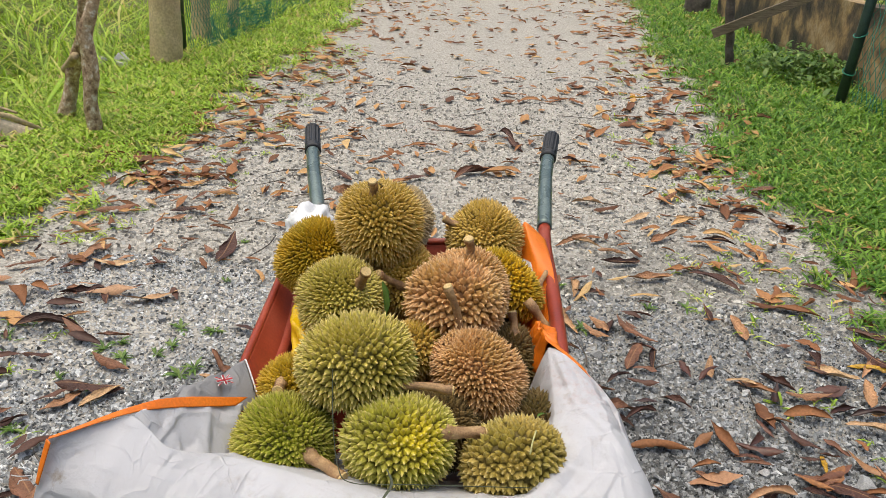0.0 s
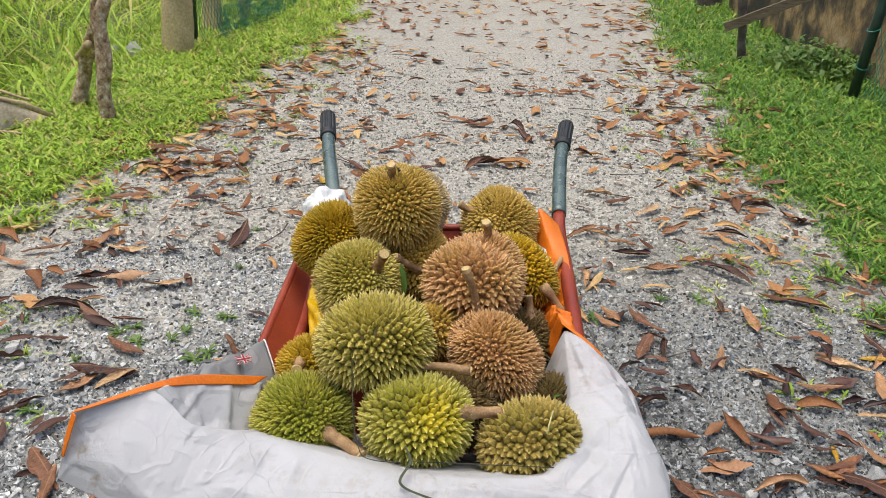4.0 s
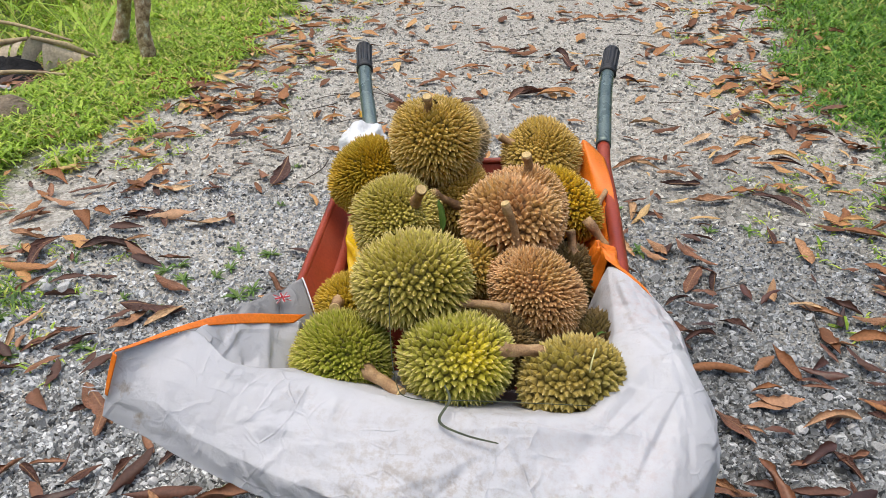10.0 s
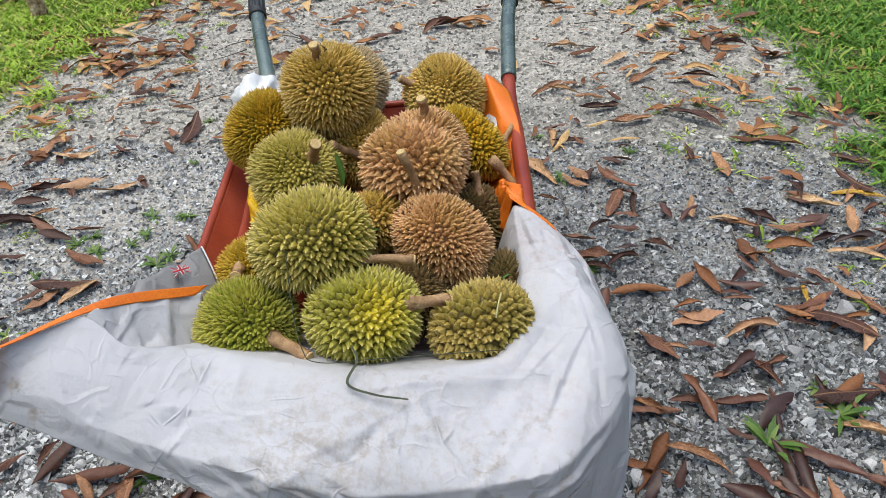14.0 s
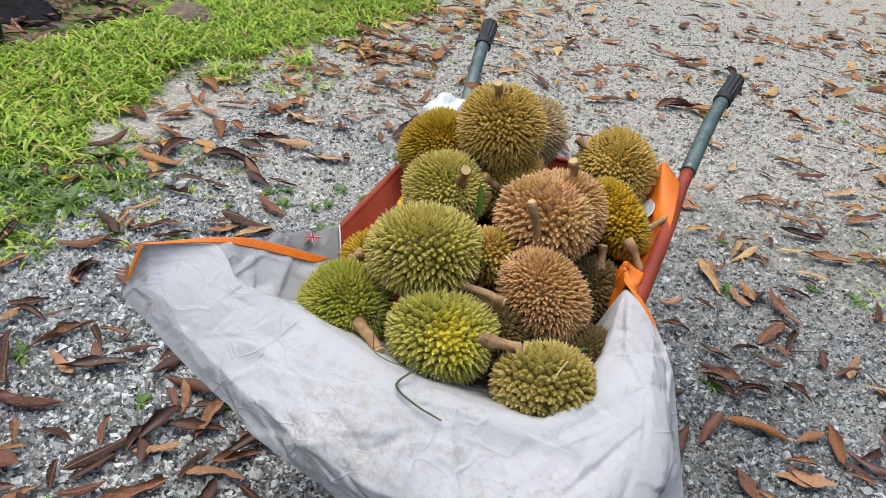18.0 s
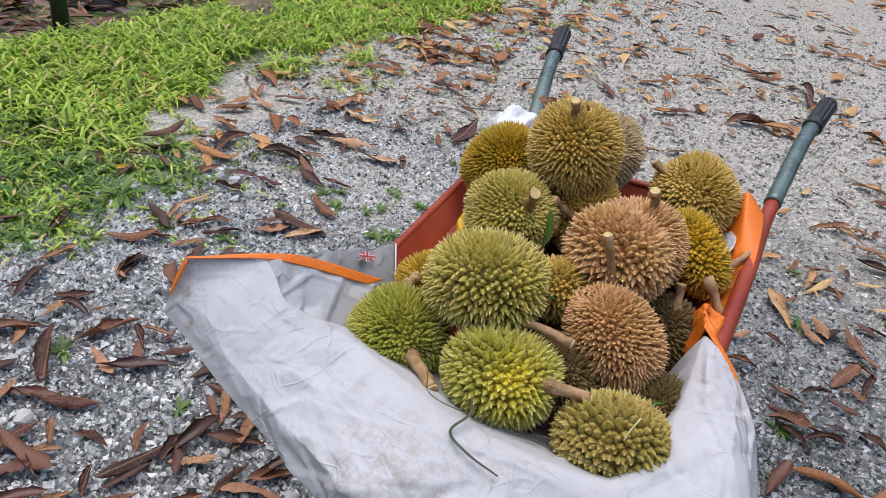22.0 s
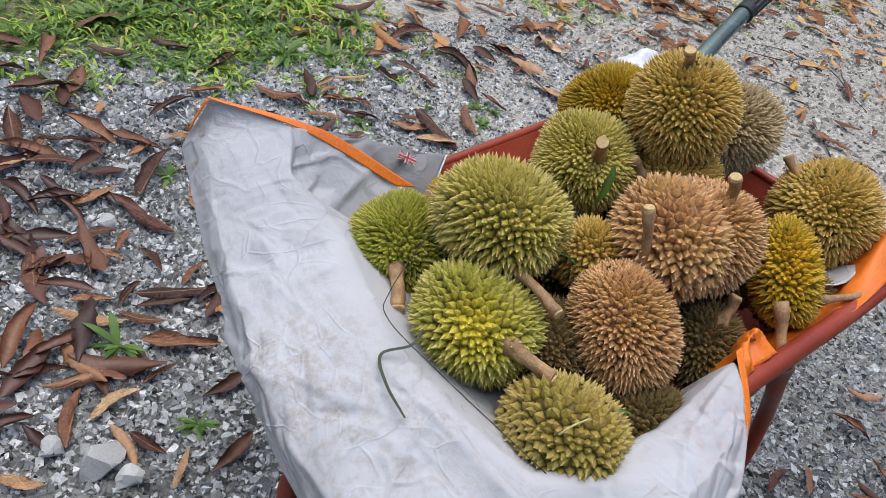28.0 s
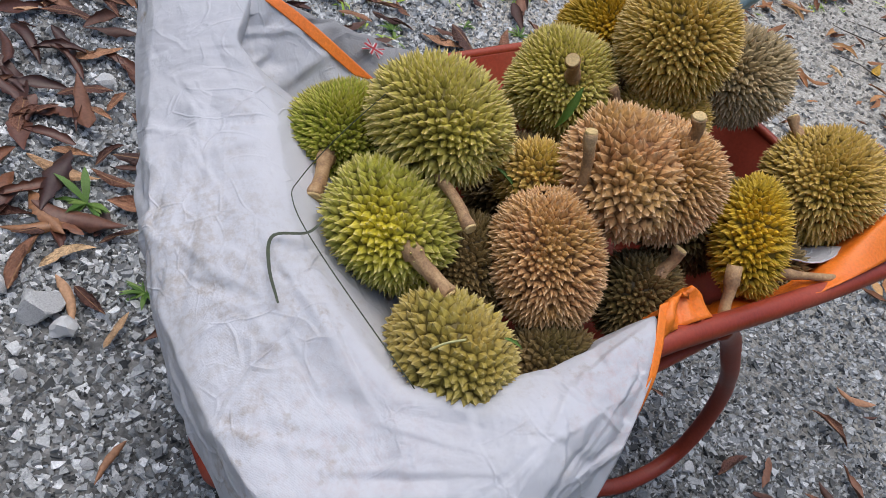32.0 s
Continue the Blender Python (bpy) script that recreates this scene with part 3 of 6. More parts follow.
for cx, cy, a0 in ((HALF - 0.05, Y1 - 0.05, 0), (-HALF + 0.05, Y1 - 0.05, 90), (-HALF + 0.05, Y0 + 0.05, 180), (HALF - 0.05, Y0 + 0.05, 270), (HALF - 0.05, Y1 - 0.05, 360)):
    for j in range(6 if a0 < 360 else 1):
        ang = radians(a0 + 18 * j)
        yy = cy + 0.05 * math.sin(ang)
        rim_path.append((lean_in(cx + 0.05 * math.cos(ang)), yy, RIM + rim_lift(yy, cx)))
    if a0 == 90:
        rim_path += [(lean_in(-HALF), yy, RIM + rim_lift(yy, -1)) for yy in (0.24, 0.12, 0.03, 0.0, -0.04)]
part("rim", tube("rim", rim_path, 0.007, 10), RED, BARROW, "rolled red steel rim")
def ribbed_grip(e, d):
    """A rubber sleeve with ribs running along it."""
    side = d.orthogonal().normalized()
    up = d.cross(side)
    rows, n = [(-0.088, 1.0, 0.0), (-0.072, 1.0, 0.0), (-0.070, 1.0, 1.0), (-0.02, 0.98, 1.0), (0.0, 1.02, 1.0), (0.003, 1.04, 0.0), (0.010, 0.98, 0.0), (0.013, 0.7, 0.0)], 48
    verts, faces = [], []
    for along, size, rib in rows:
        for k in range(n):
            a = 2 * math.pi * k / n
            r = 0.0180 * size + rib * (0.0009 if k % 4 < 2 else -0.0011)
            verts.append(e + d * along + (side * math.cos(a) + up * math.sin(a)) * r)
    for i in range(len(rows) - 1):
        for k in range(n):
            q = (k + 1) % n
            faces.append((i * n + k, i * n + q, (i + 1) * n + q, (i + 1) * n + k))
    faces += [tuple(range(n))[::-1], tuple(range((len(rows) - 1) * n, len(rows) * n))]
    return mesh_of("grip", verts, faces)


for sx in (-1, 1):
    if sx < 0:
        way = [(-0.06, -0.26, 0.26), (-0.11, -0.18, 0.31), (-0.190, -0.12, 0.37), (-0.218, -0.01, 0.425), (-0.222, 0.16, 0.440), (-0.222, 0.31, 0.465), (-0.21, 0.46, 0.515)]
    else:
        way = [(0.06, -0.28, 0.27), (0.12, -0.19, 0.36), (0.195, -0.10, 0.440), (0.220, -0.03, 0.487), (0.224, 0.04, 0.505), (0.230, 0.14, 0.507), (0.238, 0.31, 0.508), (0.241, 0.44, 0.515), (0.245, 0.51, 0.531)]
    frame_path = spline(way, 36)
    part("side_tube", tube("side_tube", frame_path, 0.0125, 14), RED, BARROW, "red frame tube along the pan")
    top = spline([way[-1], (0.252, 0.59, 0.555) if sx > 0 else (-0.235, 0.58, 0.552), (sx * 0.265, 0.715, 0.592), (sx * 0.289, 0.85, 0.630)], 18)
    handle = part("handle", tube("handle", top, 0.0152, 16), GREEN_STEEL, BARROW, "grey-green painted steel handle")
    d = (Vector(top[-1]) - Vector(top[-3])).normalized()
    e = Vector(top[-1])
    part("grip", ribbed_grip(e, d), RUBBER, handle, "ribbed black rubber grip")
    part("grip_collar", tube("grip_collar", [e - d * 0.094, e - d * 0.092, e - d * 0.086, e - d * 0.084], [0.0165, 0.0192, 0.0192, 0.017], 18), RUBBER, handle)
    y0, z0 = (0.13, 0.497) if sx > 0 else (0.13, 0.435)
    leg = spline([(sx * 0.228, y0, z0), (sx * 0.226, 0.20, z0 - 0.055), (sx * 0.223, 0.28, z0 - 0.14), (sx * 0.225, 0.345, 0.28), (sx * 0.231, 0.39, 0.20), (sx * 0.242, 0.402, 0.12), (sx * 0.250, 0.392, 0.05), (sx * 0.254, 0.34, 0.018), (sx * 0.245, 0.25, 0.016), (sx * 0.20, 0.17, 0.016), (sx * 0.10, 0.14, 0.016), (0, 0.135, 0.016)], 56)
    part("leg", tube("leg", leg, 0.0128, 12), RED, BARROW, "bent red tube leg")
    guard = spline([(sx * 0.050 - 0.008, -0.18, 0.30), (sx * 0.063 - 0.008, -0.27, 0.285), (sx * 0.064 - 0.008, -0.308, 0.22), (sx * 0.062 - 0.008, -0.308, 0.13), (sx * 0.03 - 0.008, -0.308, 0.07), (-0.008, -0.308, 0.06)], 24)
    part("wheel_guard", tube("wheel_guard", guard, 0.014, 12), RED, BARROW, "bent red tube round the front wheel")


def wheel():
    hub = empty("wheel", BM @ pose(0, -0.155, 0.165), "", "")
    hub.parent = BARROW
    hub.matrix_parent_inverse = BM.inverted()
    for key in ("label", "category"):
        if key in hub:
            del hub[key]
    verts, faces = [], []
    R, r, n, k = 0.125, 0.04, 40, 14
    for i in range(n):
        a = 2 * math.pi * i / n
        for j in range(k):
            b = 2 * math.pi * j / k
            tread = 0.006 if (i % 2 and math.cos(b) > 0.4) else 0.0
            rad = R + (r + tread) * math.cos(b)
            verts.append((0.8 * r * math.sin(b), rad * math.cos(a), rad * math.sin(a)))
    for i in range(n):
        for j in range(k):
            a, b = (i + 1) % n, (j + 1) % k
            faces.append((i * k + j, a * k + j, a * k + b, i * k + b))
    part("tyre", mesh_of("tyre", verts, faces, True), RUBBER, hub, "black rubber tyre")
    part("rim_disc", tube("rim_disc", [(-0.02, 0, 0), (-0.012, 0, 0), (0.012, 0, 0), (0.02, 0, 0)], [0.04, 0.09, 0.09, 0.04], 28), RED, hub, "red steel wheel disc")
    part("axle", tube("axle", [(-0.06, 0, 0), (0.06, 0, 0)], 0.008, 12), GREEN_STEEL, hub)


wheel()


# ---------------------------------------------------------------- durians
def durian_mesh(rx, rz, spacing, spine, seed, hollow=0.012, lobes=5):
    """A husk: an ellipsoid with shallow lobes, closely set with sharp pyramid spines."""
    rng = np.random.default_rng(seed)
    area = 4 * math.pi * ((rx * rx * rx * rx) ** 0.8 / 3 + 2 * (rx * rz * rx * rz) ** 0.8 / 3) ** (1 / 1.6)
    count = int(area / (spacing * spacing * 0.80))
    i = np.arange(count) + 0.5
    phi = np.arccos(1 - 2 * i / count)
    theta = math.pi * (1 + 5**0.5) * i
    d = np.stack([np.cos(theta) * np.sin(phi), np.sin(theta) * np.sin(phi), np.cos(phi)], 1)
    d += rng.normal(0, 0.16 * spacing / rx, d.shape)
    d /= np.linalg.norm(d, axis=1)[:, None]
    ph = rng.uniform(0, 6.28, 3)

    def surf(u):
        a = np.arctan2(u[:, 1], u[:, 0])
        flat = np.sqrt(u[:, 0] ** 2 + u[:, 1] ** 2)
        k = 1 + 0.035 * flat * np.cos(lobes * a + ph[0]) + 0.03 * np.sin(2.3 * u[:, 0] * 1.5 + ph[1]) + 0.025 * np.sin(3 * u[:, 1] + ph[2])
        p = u * k[:, None] * np.array([rx, rx, rz])
        p[:, 2] -= hollow * np.exp(-((1 - u[:, 2]) / (0.03 + hollow))) * (rz / 0.07)
        return p

    c = surf(d)
    nrm = d / np.array([rx, rx, rz])
    nrm /= np.linalg.norm(nrm, axis=1)[:, None]
    up = np.where(np.abs(nrm[:, 2:3]) > 0.9, np.array([[1.0, 0, 0]]), np.array([[0, 0, 1.0]]))
    s = np.cross(nrm, up)
    s /= np.linalg.norm(s, axis=1)[:, None]
    t = np.cross(nrm, s)
    k = 5
    turn = rng.uniform(0, 6.28, count)
    base_r = 0.72 * spacing * rng.uniform(0.85, 1.15, count)
    hgt = spine * rng.uniform(0.80, 1.12, count) * (1 - 0.35 * np.clip((np.abs(d[:, 2]) - 0.7) / 0.3, 0, 1))
    lean = rng.normal(0, 0.11, (count, 2))
    uneven = rng.uniform(0.78, 1.22, (count, k))
    verts, tipv = [], []
    for rr, hh, w in ((1.0, -0.10, 0.0), (0.55, 0.26, 0.35), (0.22, 0.62, 0.7), (0.0, 1.0, 1.0)):
        for j in range(k if rr else 1):
            a = turn + 2 * math.pi * j / k
            rad = base_r * rr * uneven[:, j]
            away = hgt * max(hh, 0) ** 1.4
            off = s * (np.cos(a) * rad + lean[:, 0] * away)[:, None] + t * (np.sin(a) * rad + lean[:, 1] * away)[:, None]
            verts.append(c + off + nrm * (hgt * hh)[:, None])
            tipv.append(np.full(count, w))
    per = len(verts)
    verts = np.stack(verts, 1).reshape(-1, 3)
    tipv = np.stack(tipv, 1).reshape(-1)
    tri = []
    for j in range(k):
        q = (j + 1) % k
        tri += [(j, q, k + q), (j, k + q, k + j), (k + j, k + q, 2 * k + q), (k + j, 2 * k + q, 2 * k + j), (2 * k + j, 2 * k + q, 3 * k)]
    faces = (np.array(tri)[None] + per * np.arange(count)[:, None, None]).reshape(-1, 3)
    # the closed skin below the spines
    nu, nv = 28, 18
    vv, uu = np.meshgrid(np.linspace(0.02, math.pi - 0.02, nv), np.linspace(0, 2 * math.pi, nu, endpoint=False), indexing="ij")
    sk = np.stack([np.cos(uu) * np.sin(vv), np.sin(uu) * np.sin(vv), np.cos(vv)], -1).reshape(-1, 3)
    skin = surf(sk) * 0.985
    o = len(verts)
    quads = []
    for a in range(nv - 1):
        for b in range(nu):
            e = (b + 1) % nu
            quads += [(o + a * nu + b, o + (a + 1) * nu + b, o + (a + 1) * nu + e), (o + a * nu + b, o + (a + 1) * nu + e, o + a * nu + e)]
    husk = mesh_fast("husk", skin, np.array(quads) - o, smooth=True)
    spines = mesh_fast("spines", verts, faces)
    at = spines.attributes.new("spine_height", "FLOAT", "POINT")
    at.data.foreach_set("value", tipv.astype(np.float32))
    return husk, spines


def stem_parts(thing, inv, base, tip, radius, rough=0.0):
    base, tip = Vector(base), Vector(tip)
    d = (tip - base).normalized()
    bend = d.orthogonal() * 0.0012
    pts = [base - d * 0.02, base, base.lerp(tip, 0.06), base.lerp(tip, 0.2), base.lerp(tip, 0.45) + bend, base.lerp(tip, 0.7) + bend, base.lerp(tip, 0.84), base.lerp(tip, 0.94), tip]
    rad = [radius * k for k in (1.15, 1.2, 1.0, 0.88, 0.84, 0.88, 1.0, 1.1, 1.02)]
    verts, faces = tube_data([inv @ p for p in pts], rad, 18)
    verts = [v + Vector((noise.noise(v * 160), noise.noise(v * 160 + Vector((9, 0, 0))), noise.noise(v * 160 + Vector((0, 9, 0))))) * radius * (0.10 + rough) for v in verts]
    me = mesh_of("stem", verts, faces, smooth=True)
    stem = part("stem", me, STEM, thing, "brown cut fruit stem")
    cut = tube("cut_end", [inv @ (tip - d * 0.0005), inv @ (tip + d * 0.0022)], [radius * 1.02, radius * 0.9], 14)
    part("cut_end", cut, STEM_CUT, stem, "pale cut wood")


def durian(c, rx, rz, axis_to, kind, label, spacing=0.0125, spine=0.0125, stem=None, r_stem=0.0085, seed=1, hollow=0.012):
    z = (Vector(axis_to) - Vector(c)).normalized()
    m = Matrix.Translation(c) @ z.to_track_quat("Z", "Y").to_matrix().to_4x4()
    thing = empty("durian", m, label, "durian", "durians heaped in the wheelbarrow")
    skin, spines = durian_mesh(rx, rz, spacing * 0.63, spine * 0.92, seed, hollow)
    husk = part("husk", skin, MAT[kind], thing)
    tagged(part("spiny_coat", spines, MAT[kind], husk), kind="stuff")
    if stem:
        # the stem starts where its line enters the husk
        foot, tip = Vector(stem[0]), Vector(stem[1])
        for k in range(60):
            p = tip.lerp(foot, 0.05 * k)
            q = m.inverted() @ p
            if (q.x / rx) ** 2 + (q.y / rx) ** 2 + (q.z / rz) ** 2 < 1:
                foot = p
                break
        stem_parts(thing, m.inverted(), foot, tip, 0.86 * r_stem, 0.35 if seed == 3 else 0.0)
    return thing


# the heap, front row first
durian((-0.036, -0.147, 0.461), 0.0570, 0.0666, (0.049, -0.195, 0.482), "leafgreen", "green durian with a short brown stem, beside the sack", 0.0100, 0.0125, ((0.018, -0.189, 0.472), (0.061, -0.213, 0.466)), 0.0105, 2)
durian((0.122, -0.154, 0.482), 0.0588, 0.0721, (0.218, -0.124, 0.477), "lime", "lime green durian with a yellow patch and broad spines", 0.0136, 0.0130, ((0.192, -0.152, 0.507), (0.228, -0.136, 0.499)), 0.0105, 3)
durian((0.268, -0.136, 0.466), 0.0500, 0.0690, (0.362, -0.108, 0.484), "sage", "olive green durian lying on its side in the sack", 0.0142, 0.0108, None, 0.009, 4)
durian((0.051, -0.090, 0.559), 0.0583, 0.0788, (0.145, -0.057, 0.572), "green", "large pale green durian on top of the front row", 0.0128, 0.0142, ((0.120, -0.112, 0.544), (0.182, -0.106, 0.540)), 0.0075, 5)
durian((0.210, -0.016, 0.509), 0.0550, 0.0750, (0.143, -0.021, 0.582), "brown", "egg-shaped brown durian with a long upright stem", 0.0104, 0.0112, ((0.179, 0.014, 0.563), (0.158, 0.003, 0.636)), 0.0075, 6)
durian((0.160, 0.072, 0.582), 0.0572, 0.0730, (0.064, 0.100, 0.577), "brown", "large round brown durian with broad pale spines", 0.0152, 0.0130, None, 0.009, 7)
durian((0.170, 0.126, 0.574), 0.0618, 0.0637, (0.144, 0.132, 0.670), "brown", "reddish brown durian with an upright stem behind another", 0.0112, 0.0125, ((0.180, 0.128, 0.614), (0.174, 0.111, 0.666)), 0.0085, 8)
durian((0.237, 0.241, 0.535), 0.0384, 0.0686, (0.304, 0.226, 0.463), "mustard", "narrow yellow green durian with its stem over the rim", 0.0108, 0.0120, ((0.281, 0.187, 0.519), (0.311, 0.174, 0.489)), 0.0085, 9)
durian((0.177, 0.424, 0.539), 0.0681, 0.0771, (0.137, 0.358, 0.602), "olive", "tan olive durian at the back of the pan", 0.0125, 0.0128, ((0.142, 0.393, 0.570), (0.100, 0.389, 0.590)), 0.0085, 10)
durian((0.013, 0.220, 0.639), 0.0665, 0.0690, (0.000, 0.222, 0.74), "crown", "round olive brown durian on top of the heap", 0.0116, 0.0135, ((0.010, 0.208, 0.660), (0.012, 0.176, 0.724)), 0.0085, 11, 0.026)
durian((0.020, 0.349, 0.593), 0.0573, 0.0758, (0.047, 0.444, 0.574), "grey", "greyish brown durian behind the top of the heap", 0.0118, 0.0125, None, 0.009, 12)
durian((-0.105, 0.226, 0.562), 0.0537, 0.0682, (-0.043, 0.246, 0.638), "mustard", "dark mustard durian over the pan's edge", 0.0098, 0.0118, None, 0.009, 13)
durian((-0.028, 0.123, 0.539), 0.0635, 0.0718, (0.038, 0.083, 0.602), "green", "green durian with a thick pale-tipped stem", 0.0110, 0.0122, ((0.004, 0.103, 0.573), (0.027, 0.065, 0.619)), 0.0095, 14)
durian((0.050, 0.225, 0.535), 0.0590, 0.0630, (0.05, 0.15, 0.56), "olive", "olive durian wedged in the middle of the heap", 0.0108, 0.0115, ((0.050, 0.160, 0.560), (0.028, 0.143, 0.581)), 0.0075, 15)
durian((0.249, 0.102, 0.471), 0.0445, 0.0515, (0.191, 0.123, 0.550), "shaded", "dull green-brown durian low by the rim, darkened for shade", 0.0108, 0.0115, ((0.252, 0.106, 0.520), (0.246, 0.118, 0.546)), 0.0085, 16)
durian((0.112, 0.020, 0.522), 0.0410, 0.0460, (0.15, 0.06, 0.5), "olive", "small olive durian in a gap of the heap", 0.0108, 0.011, None, 0.009, 17)
durian((-0.056, -0.042, 0.474), 0.0440, 0.0500, (-0.056, -0.106, 0.51), "mustard", "yellowish durian half hidden behind a green one", 0.0105, 0.0115, ((-0.060, -0.084, 0.505), (-0.056, -0.107, 0.511)), 0.009, 18)
# low fruit, with the shade under the others put into its colour
durian((0.292, -0.022, 0.437), 0.0460, 0.0520, (0.30, 0.05, 0.42), "shaded", "small brown durian low in the pan", 0.0108, 0.011, None, 0.009, 19)
durian((0.168, -0.070, 0.452), 0.0520, 0.0560, (0.17, -0.02, 0.40), "shaded", "dull brown durian under the front row, darkened for shade", 0.0108, 0.011, None, 0.009, 20)
durian((0.238, 0.312, 0.468), 0.0440, 0.0500, (0.285, 0.30, 0.52), "shaded", "durian under the yellow one by the rim, darkened for shade", 0.0115, 0.0115, ((0.285, 0.275, 0.523), (0.300, 0.362, 0.515)), 0.0065, 21)
# added filler fruit, coloured dark so the gaps look shaded
durian((0.05, 0.06, 0.44), 0.0620, 0.0660, (0.1, 0.1, 0.40), "shaded", "filler durian deep in the heap, darkened for shade", 0.013, 0.0125, None, 0.009, 22)
durian((-0.04, 0.26, 0.45), 0.0660, 0.0660, (0.0, 0.3, 0.40), "shaded", "filler durian deep in the heap, darkened for shade", 0.013, 0.0125, None, 0.009, 23)
durian((0.14, 0.27, 0.46), 0.0660, 0.0660, (0.1, 0.3, 0.40), "shaded", "filler durian deep in the heap, darkened for shade", 0.013, 0.0125, None, 0.009, 24)


# ---------------------------------------------------------------- sack
# four curves of the cloth, from its far corner round the front to the other side
INNER = [(-0.249, -0.309, 0.554), (-0.197, -0.231, 0.538), (-0.140, -0.252, 0.513), (-0.080, -0.228, 0.490), (0.13, -0.246, 0.478), (0.292, -0.200, 0.463), (0.318, -0.06, 0.488), (0.306, 0.055, 0.525)]
MIDDLE = [(-0.257, -0.319, 0.522), (-0.203, -0.303, 0.520), (-0.143, -0.300, 0.497), (-0.055, -0.300, 0.474), (0.135, -0.325, 0.460), (0.350, -0.222, 0.447), (0.390, -0.105, 0.500), (0.361, 0.021, 0.509)]
OUTER = [(-0.262, -0.327, 0.500), (-0.195, -0.330, 0.506), (-0.148, -0.341, 0.474), (-0.03, -0.361, 0.449), (0.145, -0.379, 0.424), (0.352, -0.335, 0.42), (0.450, -0.192, 0.425), (0.407, -0.025, 0.476)]
HEM = [(-0.267, -0.333, 0.478), (-0.205, -0.346, 0.466), (-0.13, -0.358, 0.440), (0.023, -0.373, 0.397), (0.207, -0.372, 0.360), (0.354, -0.325, 0.289), (0.446, -0.232, 0.215), (0.478, -0.084, 0.333)]


def sheet_grid(rows, nu, nv, stiff=0.3):
    """Between a smooth sheet and one with sharp turns at the given curves."""
    def bend(points, n, stiff):
        p = np.array(points, float)
        t = np.linspace(0, len(p) - 1, n)
        straight = np.stack([np.interp(t, np.arange(len(p)), p[:, k]) for k in range(3)], 1)
        return stiff * straight + (1 - stiff) * spline(points, n)

    dense = [bend(r, nu, stiff) for r in rows]
    return np.array([bend([r[i] for r in dense], nv, 0.55) for i in range(nu)])


def cloth(name, grid, material, parent, thick=0.0012, crumple=0.006, seed=0.0, label="", creases=60, facet=0.0):
    """A sheet over a grid of places, with folds and thickness. UVs run along the weave."""
    nu, nv = grid.shape[:2]
    gu = np.gradient(grid, axis=0)
    gv = np.gradient(grid, axis=1)
    nrm = np.cross(gu, gv)
    nrm /= np.linalg.norm(nrm, axis=2)[:, :, None] + 1e-9
    out = grid.copy()
    rng = np.random.default_rng(int(seed * 10) + 5)
    flat = grid.reshape(-1, 3)
    lift = np.zeros(len(flat))
    # straight creases, as in stiff cloth that was folded and crushed
    for num in range(creases):
        a = flat[rng.integers(len(flat))]
        way = rng.normal(0, 1, 3)
        k = nrm.reshape(-1, 3)[np.argmin(((flat - a) ** 2).sum(1))]
        way -= k * (way @ k)
        way /= np.linalg.norm(way)
        ln, wide, high = rng.uniform(0.025, 0.13), rng.uniform(0.003, 0.008), rng.normal(0, 1.2)
        if num % 4 == 0:
            # a long fold, steep on one side
            ln, wide, high = rng.uniform(0.08, 0.22), rng.uniform(0.005, 0.012), rng.normal(0, 1.2)
        rel = flat - a
        along = rel @ way
        across = np.sqrt(np.maximum(0, (rel**2).sum(1) - along**2))
        one = np.sign(rel @ np.cross(way, k))
        fade = np.clip(1 - np.abs(along) / ln, 0, 1)
        wide2 = np.where(one > 0, wide, wide * 2.8)
        lift += high * 0.0042 * (crumple / 0.007) * fade * np.clip(1 - across / wide2, 0, 1)
    if facet:
        # crushed facets: flat patches that meet in crisp folds
        step = np.linalg.norm(np.diff(grid, axis=0), axis=2).mean(), np.linalg.norm(np.diff(grid, axis=1), axis=2).mean()
        ii, jj = np.meshgrid(np.arange(nu) * step[0], np.arange(nv) * step[1], indexing="ij")
        for size, high, turn in ((0.058, 0.0013, 0.6), (0.027, 0.0012, 1.3)):
            wob = [0.35 * size * np.sin(ii / size * k1 + jj / size * k2 + k3) for k1, k2, k3 in rng.uniform(0.4, 1.6, (4, 3))]
            u = ((ii + wob[0] + wob[2]) * math.cos(turn) + (jj + wob[1]) * math.sin(turn)) / size + 60
            v = ((jj + wob[3]) * math.cos(turn) - (ii + wob[0]) * math.sin(turn)) / size * 1.4 + 60
            table = rng.normal(0, 1, (160, 160))
            iu, iv = np.floor(u).astype(int), np.floor(v).astype(int)
            fu, fv = u - iu, v - iv
            h00, h10, h01, h11 = table[iu, iv], table[iu + 1, iv], table[iu, iv + 1], table[iu + 1, iv + 1]
            low = h00 + (h10 - h00) * fu + (h11 - h10) * fv
            upp = h00 + (h01 - h00) * fv + (h11 - h01) * fu
            lift += facet * high * np.where(fu > fv, low, upp).reshape(-1)
    edge = np.minimum(1.0, np.minimum.outer(np.minimum(np.arange(nu), np.arange(nu)[::-1]) / 6.0, np.full(nv, 9.0)))
    lift *= edge.reshape(-1)
    if facet:
        ridge = np.clip(np.abs(np.arange(nv) / nv - 0.25) / 0.07, 0.2, 1.0)
        lift *= np.tile(ridge, nu)
        lift *= 0.12 + 0.88 * np.clip((flat[:, 0] + 0.16) / 0.14, 0, 1)
    for i in range(nu):
        for j in range(nv):
            p = grid[i, j]
            q = Vector((p[0] * 7 + seed, p[1] * 7, p[2] * 7))
            fine = noise.noise(q * 3.1 + Vector((1, 9, 4)))
            out[i, j] += nrm[i, j] * (crumple * (0.35 * noise.noise(q) + 0.16 * fine) + lift[i * nv + j])
